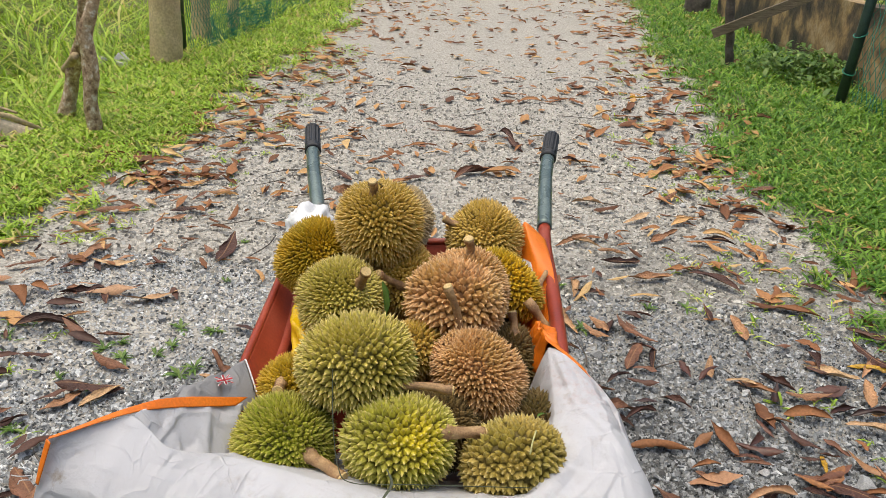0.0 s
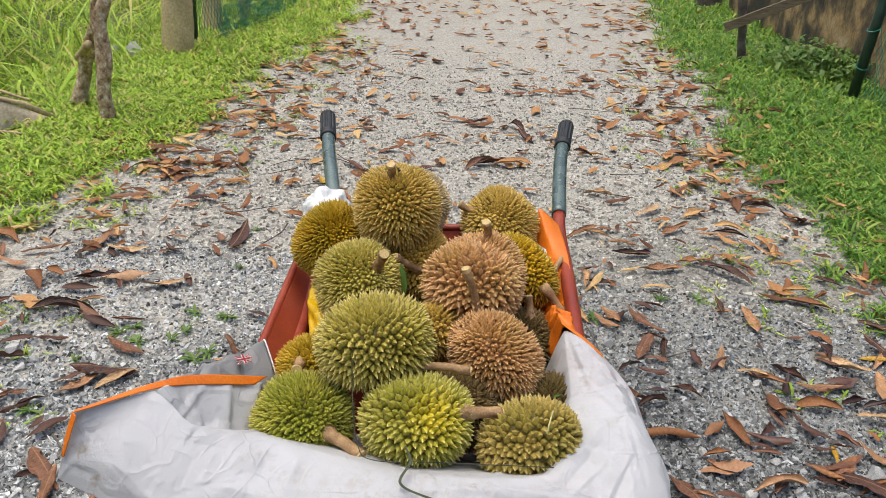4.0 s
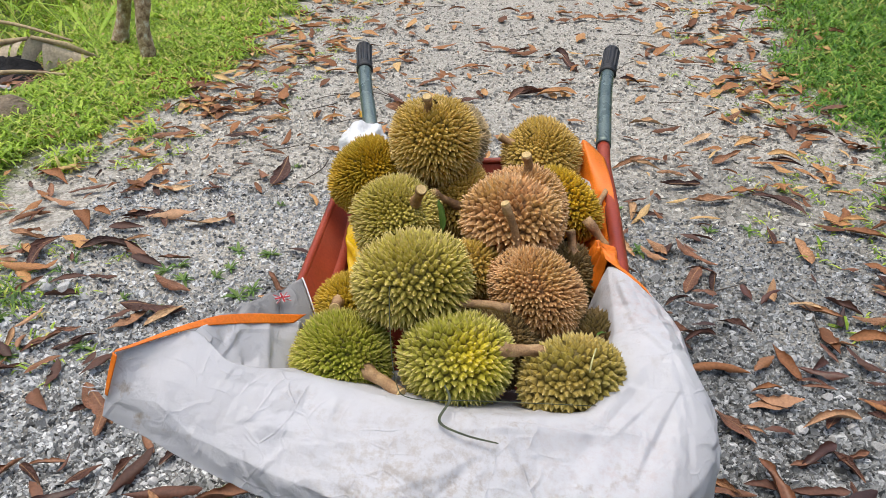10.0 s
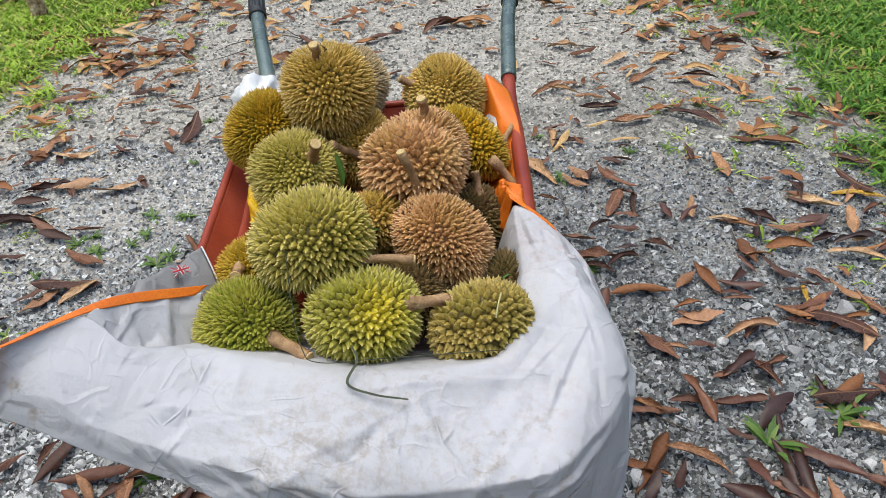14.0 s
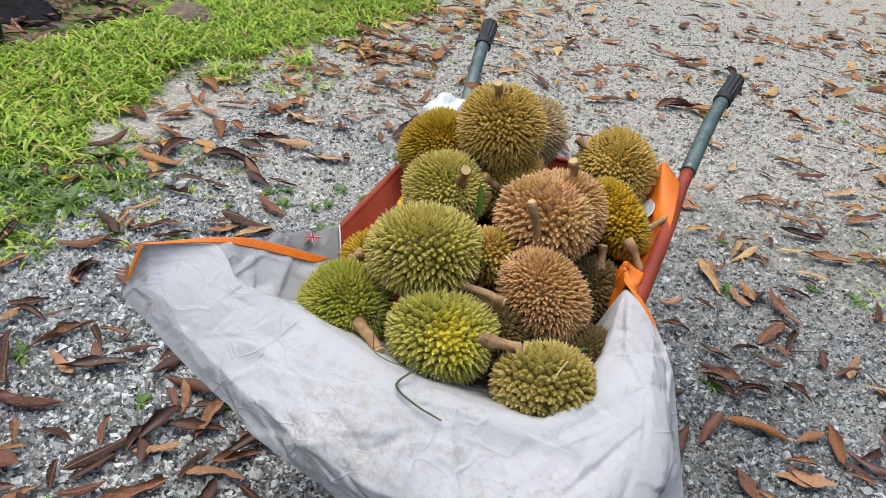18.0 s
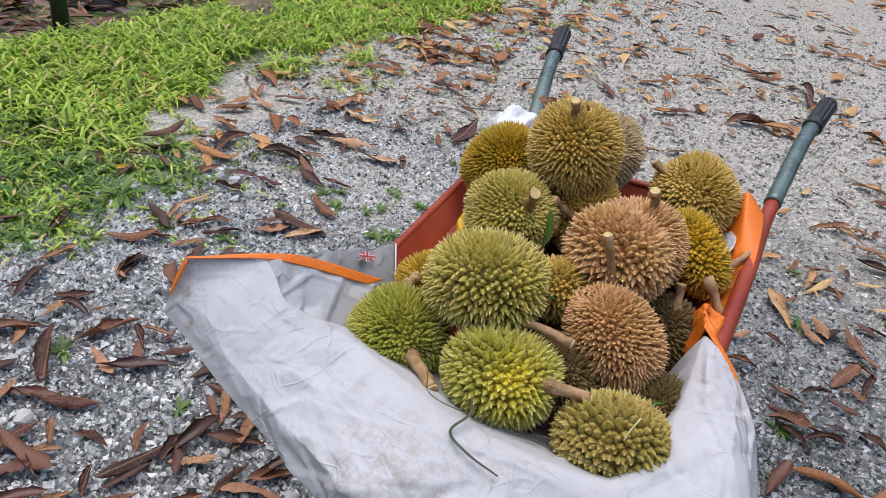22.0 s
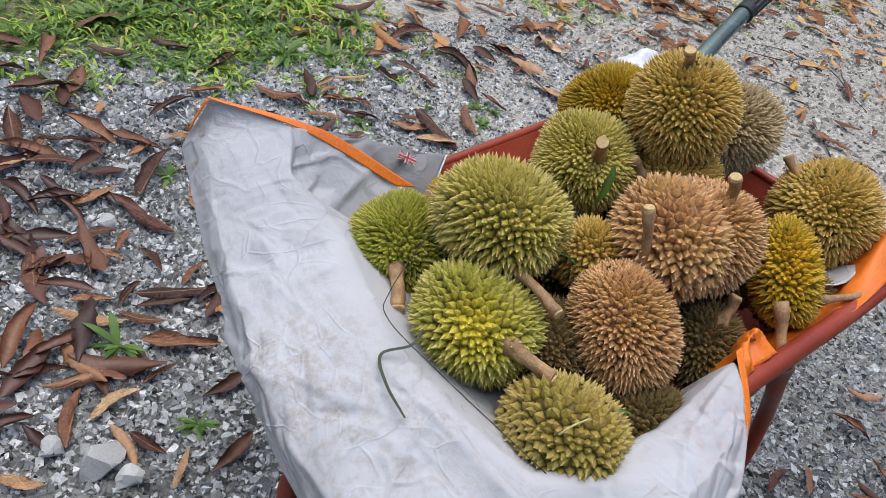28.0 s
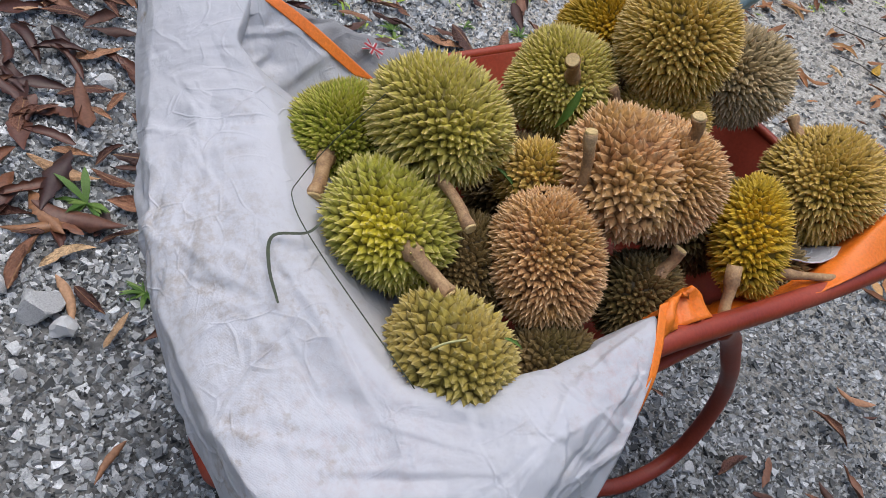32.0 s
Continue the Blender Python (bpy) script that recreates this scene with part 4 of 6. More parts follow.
    verts = np.vstack([out.reshape(-1, 3), (out - nrm * thick).reshape(-1, 3)])
    n = nu * nv
    faces = []
    for i in range(nu - 1):
        for j in range(nv - 1):
            a = i * nv + j
            faces.append((a, a + nv, a + nv + 1, a + 1))
            faces.append((n + a, n + a + 1, n + a + nv + 1, n + a + nv))
    loop = [i * nv for i in range(nu)] + [(nu - 1) * nv + j for j in range(1, nv)] + [i * nv + nv - 1 for i in range(nu - 2, -1, -1)] + [j for j in range(nv - 2, 0, -1)]
    for a, b in zip(loop, loop[1:] + loop[:1]):
        faces.append((b, a, n + a, n + b))
    me = mesh_of(name, verts, faces, smooth=True)
    uv = me.uv_layers.new(name="weave")
    su = np.linalg.norm(np.diff(grid, axis=0), axis=2).mean(1).sum()
    sv = np.linalg.norm(np.diff(grid, axis=1), axis=2).mean(0).sum()
    idx = np.empty(len(me.loops), dtype=np.int32)
    me.loops.foreach_get("vertex_index", idx)
    idx %= n
    uv.data.foreach_set("uv", np.stack([(idx // nv) / nu * su, (idx % nv) / nv * sv], 1).astype(np.float32).ravel())
    return part(name, me, material, parent, label)


SACKE = empty("sack", pose(0.1, -0.3, 0.45), "white woven plastic sack spread over the wheelbarrow's front", "sack")
SINV = pose(0.1, -0.3, 0.45).inverted()


def at_sack(ob):
    ob.matrix_parent_inverse = SINV
    return ob


TUCK = [(x * 0.80 + 0.015, y * 0.1 + 0.02, z - 0.145) for x, y, z in INNER]
TUCK[0], TUCK[1], TUCK[2], TUCK[3] = (-0.2495, -0.3075, 0.548), (-0.192, -0.227, 0.526), (-0.132, -0.240, 0.468), (-0.050, -0.040, 0.36)
at_sack(cloth("cloth", sheet_grid([TUCK, INNER, MIDDLE, OUTER, HEM], 400, 184, 0.45), SACK, SACKE, crumple=0.005, label="crumpled white woven cloth", creases=210, facet=1.0))
back0 = [(-0.199, -0.228, 0.534), (-0.184, -0.202, 0.532), (-0.112, -0.098, 0.477)]
back1 = [(-0.191, -0.230, 0.522), (-0.160, -0.232, 0.496), (-0.106, -0.148, 0.450)]
back2 = [(-0.178, -0.238, 0.503), (-0.132, -0.240, 0.478), (-0.086, -0.182, 0.415)]
at_sack(cloth("inner_cloth", sheet_grid([back0, back1, back2], 70, 50), SACK, SACKE, crumple=0.004, label="inside of the white cloth turned outward", creases=24))
# grey printed outside turned up along the pan, and the orange band beside it
band0 = [(-0.247, -0.314, 0.558), (-0.188, -0.214, 0.536), (-0.116, -0.110, 0.482)]
band1 = [(-0.2475, -0.309, 0.558), (-0.183, -0.189, 0.536), (-0.108, -0.084, 0.480)]
grey1 = [(-0.224, -0.254, 0.535), (-0.182, -0.120, 0.512), (-0.136, -0.024, 0.500)]
grey2 = [(-0.216, -0.248, 0.49), (-0.190, -0.110, 0.46), (-0.150, -0.015, 0.46)]
grey0 = [(-0.222, -0.257, 0.529), (-0.183, -0.184, 0.514), (-0.097, -0.070, 0.449)]
at_sack(cloth("orange_band", sheet_grid([band0, band1], 60, 10), ORANGE, SACKE, crumple=0.005, creases=0, label="orange woven edge band"))
at_sack(cloth("grey_flap", sheet_grid([grey0, grey1, grey2], 60, 36), SACK_GREY, SACKE, crumple=0.005, creases=14, label="grey printed side of the sack"))
tip0 = [(-0.2490, -0.3130, 0.5580), (-0.2555, -0.3225, 0.532), (-0.2605, -0.3295, 0.508)]
tip1 = [(-0.2425, -0.3165, 0.5555), (-0.2495, -0.3255, 0.530), (-0.2570, -0.3310, 0.507)]
at_sack(cloth("orange_tip_band", sheet_grid([tip0, tip1], 24, 6), ORANGE, SACKE, crumple=0.001, creases=0, label="orange woven edge band"))
edge0 = [(0.300, 0.058, 0.537), (0.361, 0.018, 0.513), (0.404, -0.021, 0.474)]
edge1 = [(0.298, 0.072, 0.537), (0.360, 0.029, 0.511), (0.403, -0.015, 0.468)]
at_sack(cloth("orange_edge_band", sheet_grid([edge0, edge1], 40, 8), ORANGE, SACKE, crumple=0.002, creases=0, label="orange woven edge band"))
o_low = [(0.350, 0.034, 0.514), (0.325, 0.068, 0.522), (0.317, 0.120, 0.523), (0.309, 0.172, 0.496), (0.314, 0.215, 0.510), (0.310, 0.335, 0.524), (0.292, 0.462, 0.536)]
o_high = [(0.303, 0.062, 0.533), (0.288, 0.098, 0.541), (0.281, 0.132, 0.526), (0.294, 0.176, 0.462), (0.290, 0.22, 0.478), (0.282, 0.34, 0.510), (0.248, 0.462, 0.570)]
o_in = [(0.295, 0.065, 0.47), (0.268, 0.105, 0.47), (0.262, 0.13, 0.47), (0.272, 0.18, 0.43), (0.262, 0.22, 0.44), (0.255, 0.35, 0.45), (0.232, 0.455, 0.50)]
at_sack(cloth("orange_side_band", sheet_grid([o_low, o_high, o_in], 80, 20), ORANGE, SACKE, crumple=0.007, seed=3.0, label="rumpled orange band over the rim"))

in0 = [(0.262, 0.300, 0.520), (0.272, 0.350, 0.515), (0.262, 0.410, 0.522)]
in1 = [(0.215, 0.300, 0.470), (0.225, 0.350, 0.465), (0.215, 0.410, 0.470)]
at_sack(cloth("lining_cloth", sheet_grid([in0, in1], 30, 20), SACK, SACKE, crumple=0.006, seed=6.0, label="white inside of the sack by the rim", creases=10))

# yellow plastic along the pan's inside
yel = empty("yellow_plastic_bag", pose(-0.12, 0.1, 0.47), "yellow plastic bag lining the pan's side", "plastic bag")
y0 = [(-0.136, 0.225, 0.508), (-0.121, 0.15, 0.480), (-0.102, 0.07, 0.448), (-0.088, 0.0, 0.425)]
y1 = [(-0.112, 0.225, 0.520), (-0.096, 0.15, 0.497), (-0.078, 0.07, 0.465), (-0.066, 0.0, 0.440)]
y2 = [(-0.085, 0.225, 0.47), (-0.070, 0.15, 0.45), (-0.058, 0.07, 0.43), (-0.050, 0.0, 0.41)]
ob = cloth("film", sheet_grid([y0, y1, y2], 50, 18), YELLOW, yel, crumple=0.006, seed=9.0)
ob.matrix_parent_inverse = pose(-0.12, 0.1, 0.47).inverted()

# flag printed on the grey side
def flag():
    g = sheet_grid([grey0, grey1, grey2], 60, 36)
    i, j = 47, 11
    c = Vector(g[i, j])
    u = (Vector(g[i + 1, j]) - c).normalized()
    v = (Vector(g[i, j + 1]) - c).normalized()
    n = u.cross(v).normalized()
    if n.z < 0:
        n = -n
    v = n.cross(u)

    def bar(name, cx, cy, w, h, turn, lift, material):
        bm = bmesh.new()
        a = radians(turn)
        corners = []
        for dx, dy in ((-w, -h), (w, -h), (w, h), (-w, h)):
            x, y = cx + dx * math.cos(a) - dy * math.sin(a), cy + dx * math.sin(a) + dy * math.cos(a)
            corners.append((max(-0.013, min(0.013, x)), max(-0.0075, min(0.0075, y))))
        lo = [bm.verts.new(c + u * x + v * y + n * (0.0055 + lift)) for x, y in corners]
        hi = [bm.verts.new(c + u * x + v * y + n * (0.0061 + lift)) for x, y in corners]
        bm.faces.new(hi)
        bm.faces.new(lo[::-1])
        for k in range(4):
            bm.faces.new((lo[k], lo[(k + 1) % 4], hi[(k + 1) % 4], hi[k]))
        at_sack(part(name, bm, material, SACKE))

    for turn in (30, -30):
        bar("flag_white_diagonal", 0, 0, 0.0142, 0.0016, turn, 0.0003 if turn > 0 else 0.0006, FLAG_WHITE)
        bar("flag_red_diagonal", 0, 0, 0.0140, 0.0006, turn, 0.0009 if turn > 0 else 0.0012, FLAG_RED)
    bar("flag_white_cross", 0, 0, 0.0130, 0.0022, 0, 0.0015, FLAG_WHITE)
    bar("flag_white_cross", 0, 0, 0.0024, 0.0075, 0, 0.0018, FLAG_WHITE)
    bar("flag_red_cross", 0, 0, 0.0130, 0.0012, 0, 0.0021, FLAG_RED)
    bar("flag_red_cross", 0, 0, 0.0013, 0.0075, 0, 0.0024, FLAG_RED)
    edge = [Vector(p) + n * 0.003 for p in g[-1, 0:22]]
    at_sack(part("flap_hem", tube("flap_hem", edge, 0.0013, 6), FOAM, SACKE, "pale stitched hem"))


flag()


def ribbon(name, pts, width, thick, material, parent=None, n=30):
    path = spline(pts, n)
    verts, faces = [], []
    for i, p in enumerate(path):
        d = Vector(path[min(i + 1, n - 1)] - path[max(i - 1, 0)]).normalized()
        s = d.cross(Vector((0, 0, 1))).normalized()
        k = math.sin(math.pi * min(1.0, max(0.06, i / (n - 1) * 1.05 if i < n / 2 else (1.06 - i / (n - 1)) * 1.05))) ** 0.3
        for a, b in ((-1, 0), (1, 0), (1, 1), (-1, 1)):
            verts.append(Vector(p) + s * a * width * 0.5 * k + Vector((0, 0, b * thick)))
    for i in range(n - 1):
        for k in range(4):
            q = (k + 1) % 4
            faces.append((i * 4 + k, i * 4 + q, i * 4 + 4 + q, i * 4 + 4 + k))
    faces += [(3, 2, 1, 0), tuple(range(n * 4 - 4, n * 4))]
    return mesh_of(name, verts, faces)


rt = random.Random(71)
for k in range(16):
    if k < 12:
        p = Vector((0.446, -0.232, 0.215)) + Vector((0.003, 0.02, 0.012)) * rt.uniform(-0.5, 3.0)
        q = p + Vector((rt.uniform(0.008, 0.022), rt.uniform(-0.01, 0.01), rt.uniform(-0.03, -0.006)))
    else:
        p = Vector((-0.262, -0.330, 0.500)) + Vector((0, 0, rt.uniform(0, 0.04)))
        q = p + Vector((rt.uniform(-0.022, -0.010), rt.uniform(-0.01, 0.006), rt.uniform(-0.004, 0.012)))
    mid = p.lerp(q, 0.5) + Vector((rt.gauss(0, 0.003), rt.gauss(0, 0.003), rt.gauss(0, 0.003)))
    at_sack(part("loose_thread", tube("loose_thread", spline([p, mid, q], 6), 0.0006, 5), FOAM, SACKE))

strap = part("strap", ribbon("strap", [(0.120, -0.226, 0.500), (0.130, -0.245, 0.494), (0.124, -0.276, 0.487), (0.155, -0.287, 0.482), (0.194, -0.288, 0.477)], 0.0034, 0.0003, TWINE), TWINE)
tagged(strap, "dark green plastic strap lying on the white sack", "strap")
cord = part("cord", tube("cord", spline([(0.030, -0.130, 0.604), (0.045, -0.190, 0.545), (0.062, -0.232, 0.500), (0.085, -0.246, 0.490), (0.16, -0.238, 0.492), (0.30, -0.190, 0.468)], 40), 0.0006, 6), TWINE)
tagged(cord, "thin dark green cord trailing over the durians", "cord")
tear = bmesh.new()
tear_c = Vector((0.342, -0.212, 0.446))
ring = [tear_c + Vector((0.006 * math.cos(a) * (1 + 0.6 * math.cos(a)), 0.004 * math.sin(a) - 0.003 * math.cos(a), 0.003 * math.cos(2 * a) * 0.3)) for a in np.linspace(0, 6.28, 9)[:-1]]
hi = [tear.verts.new(p + Vector((0, 0, 0.003))) for p in ring]
lo = [tear.verts.new(p) for p in ring]
tear.faces.new(hi)
tear.faces.new(lo[::-1])
for k in range(8):
    tear.faces.new((lo[k], lo[(k + 1) % 8], hi[(k + 1) % 8], hi[k]))
tagged(part("bark_flake", tear, RUBBER), "dark brown flake stuck on the white sack", "flake")


straw = part("straw", tube("straw", spline([(0.288, -0.184, 0.512), (0.290, -0.172, 0.522), (0.2935, -0.156, 0.528)], 8), 0.0011, 6), YELLOW_STRAW)
tagged(straw, "pale dry straw lying on a front durian", "straw")


# crumpled thin white bag at the back of the pan
def crumpled_bag(c, size):
    bm = bmesh.new()
    bmesh.ops.create_icosphere(bm, subdivisions=4, radius=1.0)
    for v in bm.verts:
        q = v.co * 2.2 + Vector((4, 1, 7))
        k = 1 + 0.30 * noise.noise(q) + 0.28 * (0.4 - abs(noise.noise(q * 1.9))) + 0.08 * noise.noise(q * 5)
        v.co = Vector((v.co.x * size[0], v.co.y * size[1], v.co.z * size[2])) * k + Vector(c)
    return bm


tagged(part("plastic_bag", crumpled_bag((-0.148, 0.340, 0.562), (0.040, 0.058, 0.047)), FOAM, None, smooth=True), "crumpled thin white plastic bag beside the handle", "plastic bag")


# ---------------------------------------------------------------- leaves
def leaf_mesh(name, width, roll, curl, twist, wave, seed):
    """A unit-long lance-shaped leaf, rolled about its midrib, curled along it, with a bitten edge."""
    n, k = 15, 7
    verts, faces = [], []
    rnd = random.Random(seed)
    ph, sway, torn = rnd.uniform(0, 6), rnd.gauss(0, 0.05), rnd.uniform(0.2, 0.8)
    for i in range(n):
        t = i / (n - 1)
        w = width * (math.sin(math.pi * t**0.85) ** 0.75 if 0 < t < 1 else 0.03)
        a = curl * (t - 0.5)
        x = math.sin(a) / curl if abs(curl) > 1e-3 else t - 0.5
        z0 = (1 - math.cos(a)) / curl if abs(curl) > 1e-3 else 0
        tw = twist * (t - 0.5)
        for j in range(k):
            s = (j / (k - 1) - 0.5) * 2
            ww = max(w, 0.012) * (1 - (0.30 * rnd.random() if abs(s) == 1 else 0.0) - (0.45 if s == 1 and abs(t - torn) < 0.06 and abs(roll) < 0.9 else 0.0))
            r = roll * (0.75 + 0.5 * t)
            yy = ww * math.sin(r * s) / r
            zz = ww * (1 - math.cos(r * s)) / r + wave * w * math.sin(9 * t + ph + s * 1.5) * abs(s)
            yy, zz = yy * math.cos(tw) - zz * math.sin(tw), yy * math.sin(tw) + zz * math.cos(tw)
            verts.append((x, yy + sway * math.sin(math.pi * t), z0 + zz))
    zmin = min(v[2] for v in verts)
    verts = [(x, y, z - zmin) for x, y, z in verts]
    for i in range(n - 1):
        for j in range(k - 1):
            a = i * k + j
            faces.append((a, a + k, a + k + 1, a + 1))
    me = mesh_of(name, verts, faces, smooth=True)
    me.materials.append(LEAF)
    return me


LEAVES = []
rl = random.Random(5)
for i in range(24):
    LEAVES.append(leaf_mesh("fallen_leaf", rl.uniform(0.13, 0.19), rl.choice((rl.uniform(0.3, 0.9), rl.uniform(0.9, 1.9), rl.uniform(-1.5, -0.4))), rl.choice((-1, 1)) * rl.uniform(0.1, 0.9), rl.uniform(-0.7, 0.7), rl.uniform(0.08, 0.3), i))


def rest(x, y):
    return height(x, y) + 0.006 * (1 - soil_at(x, y)) + 0.03 * max(0.0, soil_at(x, y) - 0.55)


def drop_leaf(x, y, turn, length, r, lift=0.0):
    ob = new("fallen_leaf", LEAVES[r.randrange(len(LEAVES))])
    tilt = r.gauss(0, 9)
    ob.matrix_world = pose(x, y, rest(x, y) + 0.002 + lift, tilt, r.gauss(0, 6), turn) @ Matrix.Scale(length, 4)
    return tagged(ob, "dry curled brown fallen leaf on the gravel", "leaf", "fallen leaves on the track")


LEAVES_A = [(-0.81, 1.42, 93, 0.24), (-0.89, 1.02, 29, 0.17), (-1.07, 0.79, 14, 0.17), (-1.01, 0.65, 3, 0.08), (-1.12, 1.23, 12, 0.14), (-1.40, 1.17, 27, 0.12), (-1.13, 1.78, 17, 0.11), (-0.03, 2.55, 17, 0.22), (0.46, 1.75, -25, 0.12), (0.48, 2.22, -15, 0.13), (0.58, 1.08, -49, 0.15), (0.62, 0.93, -98, 0.11), (0.57, 0.95, 69, 0.13), (0.76, 0.90, -98, 0.10), (0.84, 0.86, -16, 0.08), (0.65, 0.73, -25, 0.08), (0.69, 0.45, -40, 0.07), (0.81, 0.42, 59, 0.10), (0.99, 0.82, 7, 0.11), (0.89, 0.70, 4, 0.07), (1.30, 2.58, 33, 0.24), (1.13, 2.20, -10, 0.14)]
LEAVES_B = [(0.88, 1.50, -39, 0.18), (1.21, 1.51, -46, 0.09), (1.06, 1.02, -88, 0.10), (0.92, 0.49, -4, 0.09), (0.91, 0.44, -7, 0.07), (0.79, 0.54, -19, 0.05), (-0.30, 2.40, 38, 0.12), (0.06, 3.29, -60, 0.24), (0.12, 3.09, -60, 0.17), (0.42, 2.84, 17, 0.11), (-0.18, 3.36, 42, 0.16), (-1.11, 1.01, 26, 0.11), (-1.38, 0.83, -3, 0.12), (-1.27, 0.73, 108, 0.14), (-0.79, 0.53, 14, 0.15), (-0.83, 0.48, 61, 0.11), (-0.48, 0.06, 81, 0.07), (-0.62, -0.02, 60, 0.07), (-0.55, 0.01, 78, 0.05), (-0.72, -0.04, -27, 0.07), (-0.73, 0.15, 61, 0.06), (-0.98, 1.49, -164, 0.05)]
LEAVES_C = [(-0.59, -0.47, -12, 0.09), (-0.44, -0.42, 65, 0.11), (-0.32, -0.46, 117, 0.09), (-0.26, -0.49, 155, 0.11), (-0.26, -0.43, 107, 0.08), (-0.29, -0.35, 103, 0.06), (-0.34, -0.30, 66, 0.12), (-0.48, -0.34, 129, 0.04), (-0.49, -0.40, 70, 0.06), (-0.45, -0.27, 83, 0.13), (-0.36, -0.51, 83, 0.08), (-0.18, -0.58, 52, 0.04), (-0.11, -0.38, 142, 0.05), (-0.17, -0.41, 31, 0.05), (-0.77, -0.33, 84, 0.10), (-0.65, -0.36, 93, 0.09), (-0.59, -0.35, 47, 0.05), (-0.62, -0.31, 143, 0.06), (-0.55, -0.28, 14, 0.06), (-0.49, -0.22, 118, 0.06), (-0.97, -0.34, 77, 0.07), (-0.92, -0.28, 17, 0.07)]
LEAVES_D = [(-0.92, -0.10, 86, 0.07), (-1.00, 0.24, 15, 0.09), (-0.92, 0.27, 61, 0.08), (-0.91, 0.35, 58, 0.07), (-0.75, 0.51, 54, 0.10), (-1.02, 1.02, 109, 0.10), (-0.95, 0.41, 12, 0.06), (-1.07, 0.35, 121, 0.09), (0.35, 0.54, 99, 0.08), (-0.44, 1.88, -11, 0.11), (-0.39, 1.88, 34, 0.12), (0.37, 1.13, -55, 0.15), (0.39, 0.97, -7, 0.05), (0.47, 1.06, -47, 0.10), (0.50, 0.66, 19, 0.13), (0.52, 0.82, 29, 0.07), (-0.06, 2.51, 47, 0.18), (-0.93, -0.04, 49, 0.08), (-0.78, -0.07, 75, 0.13), (-0.80, -0.19, 135, 0.15), (-0.41, -0.34, 53, 0.08), (-1.66, 0.51, 74, 0.08)]
LEAVES_E = [(-1.72, 0.79, 60, 0.11), (-1.33, 0.73, 79, 0.11), (0.75, -0.09, 52, 0.09), (0.63, 0.05, -25, 0.11), (0.80, 0.20, -77, 0.05), (0.80, 0.28, -69, 0.09), (0.93, 0.22, 13, 0.13), (0.99, 0.44, -36, 0.15), (0.56, 0.18, -43, 0.08), (0.60, 0.36, -48, 0.11), (-0.38, -0.20, 46, 0.08), (-0.36, -0.08, 100, 0.11), (-0.44, -0.08, -51, 0.09), (-0.30, -0.19, 91, 0.08), (-0.43, -0.20, 106, 0.08), (-0.17, -0.19, -13, 0.07), (-0.16, -0.07, -1, 0.07), (-0.02, -0.10, 59, 0.06), (0.44, -0.15, 64, 0.07), (0.50, -0.13, -60, 0.06), (0.59, -0.18, -11, 0.08)]
rl = random.Random(11)
for rows in (LEAVES_A, LEAVES_B, LEAVES_C, LEAVES_D, LEAVES_E):
    for x, y, turn, length in rows:
        drop_leaf(x, y, turn, max(0.07, min(0.2, length * 1.1)), rl, 0.006)


def leaf_density(x, y):
    """How likely a leaf lies here: thick along the verges, thin on the worn middle."""
    dl, dr = x - left_edge(y), right_edge(y) - x
    edge = min(dl, dr)
    d = 0.35 + 0.65 * math.exp(-((max(0.0, edge) - 0.1) ** 2) / 0.18)
    if edge < -0.1:
        d *= max(0.06, 0.5 + edge)
    d *= 0.55 + 0.9 * max(0.0, nz(x, y, 2, 1.6) + 0.25)
    if y < 0.3:
        d *= 1.25
    return min(1.0, d)


placed = 0
while placed < 80:
    x, y = rl.uniform(-1.7, 1.6), rl.uniform(-0.9, 2.4)
    if rl.random() < leaf_density(x, y):
        drop_leaf(x, y, rl.uniform(0, 360), rl.uniform(0.08, 0.17), rl, 0.007)
        placed += 1
for x, y, turn, length in ((-0.576, 2.417, 100, 0.09), (-0.704, 2.09, 120, 0.13), (1.213, 0.989, -30, 0.14), (-1.85, 2.95, 30, 0.1), (-1.35, 0.42, 15, 0.1), (0.95, 0.55, 80, 0.08), (0.9, 4.6, 20, 0.14), (0.3, 5.4, 10, 0.12)):
    ob = drop_leaf(x, y, turn, length, rl, 0.006)
    ob.data = ob.data.copy()
    ob.data.materials.clear()
    ob.data.materials.append(YELLOW_LEAF)
    tagged(ob, "bright yellow fallen leaf on the track", "leaf")


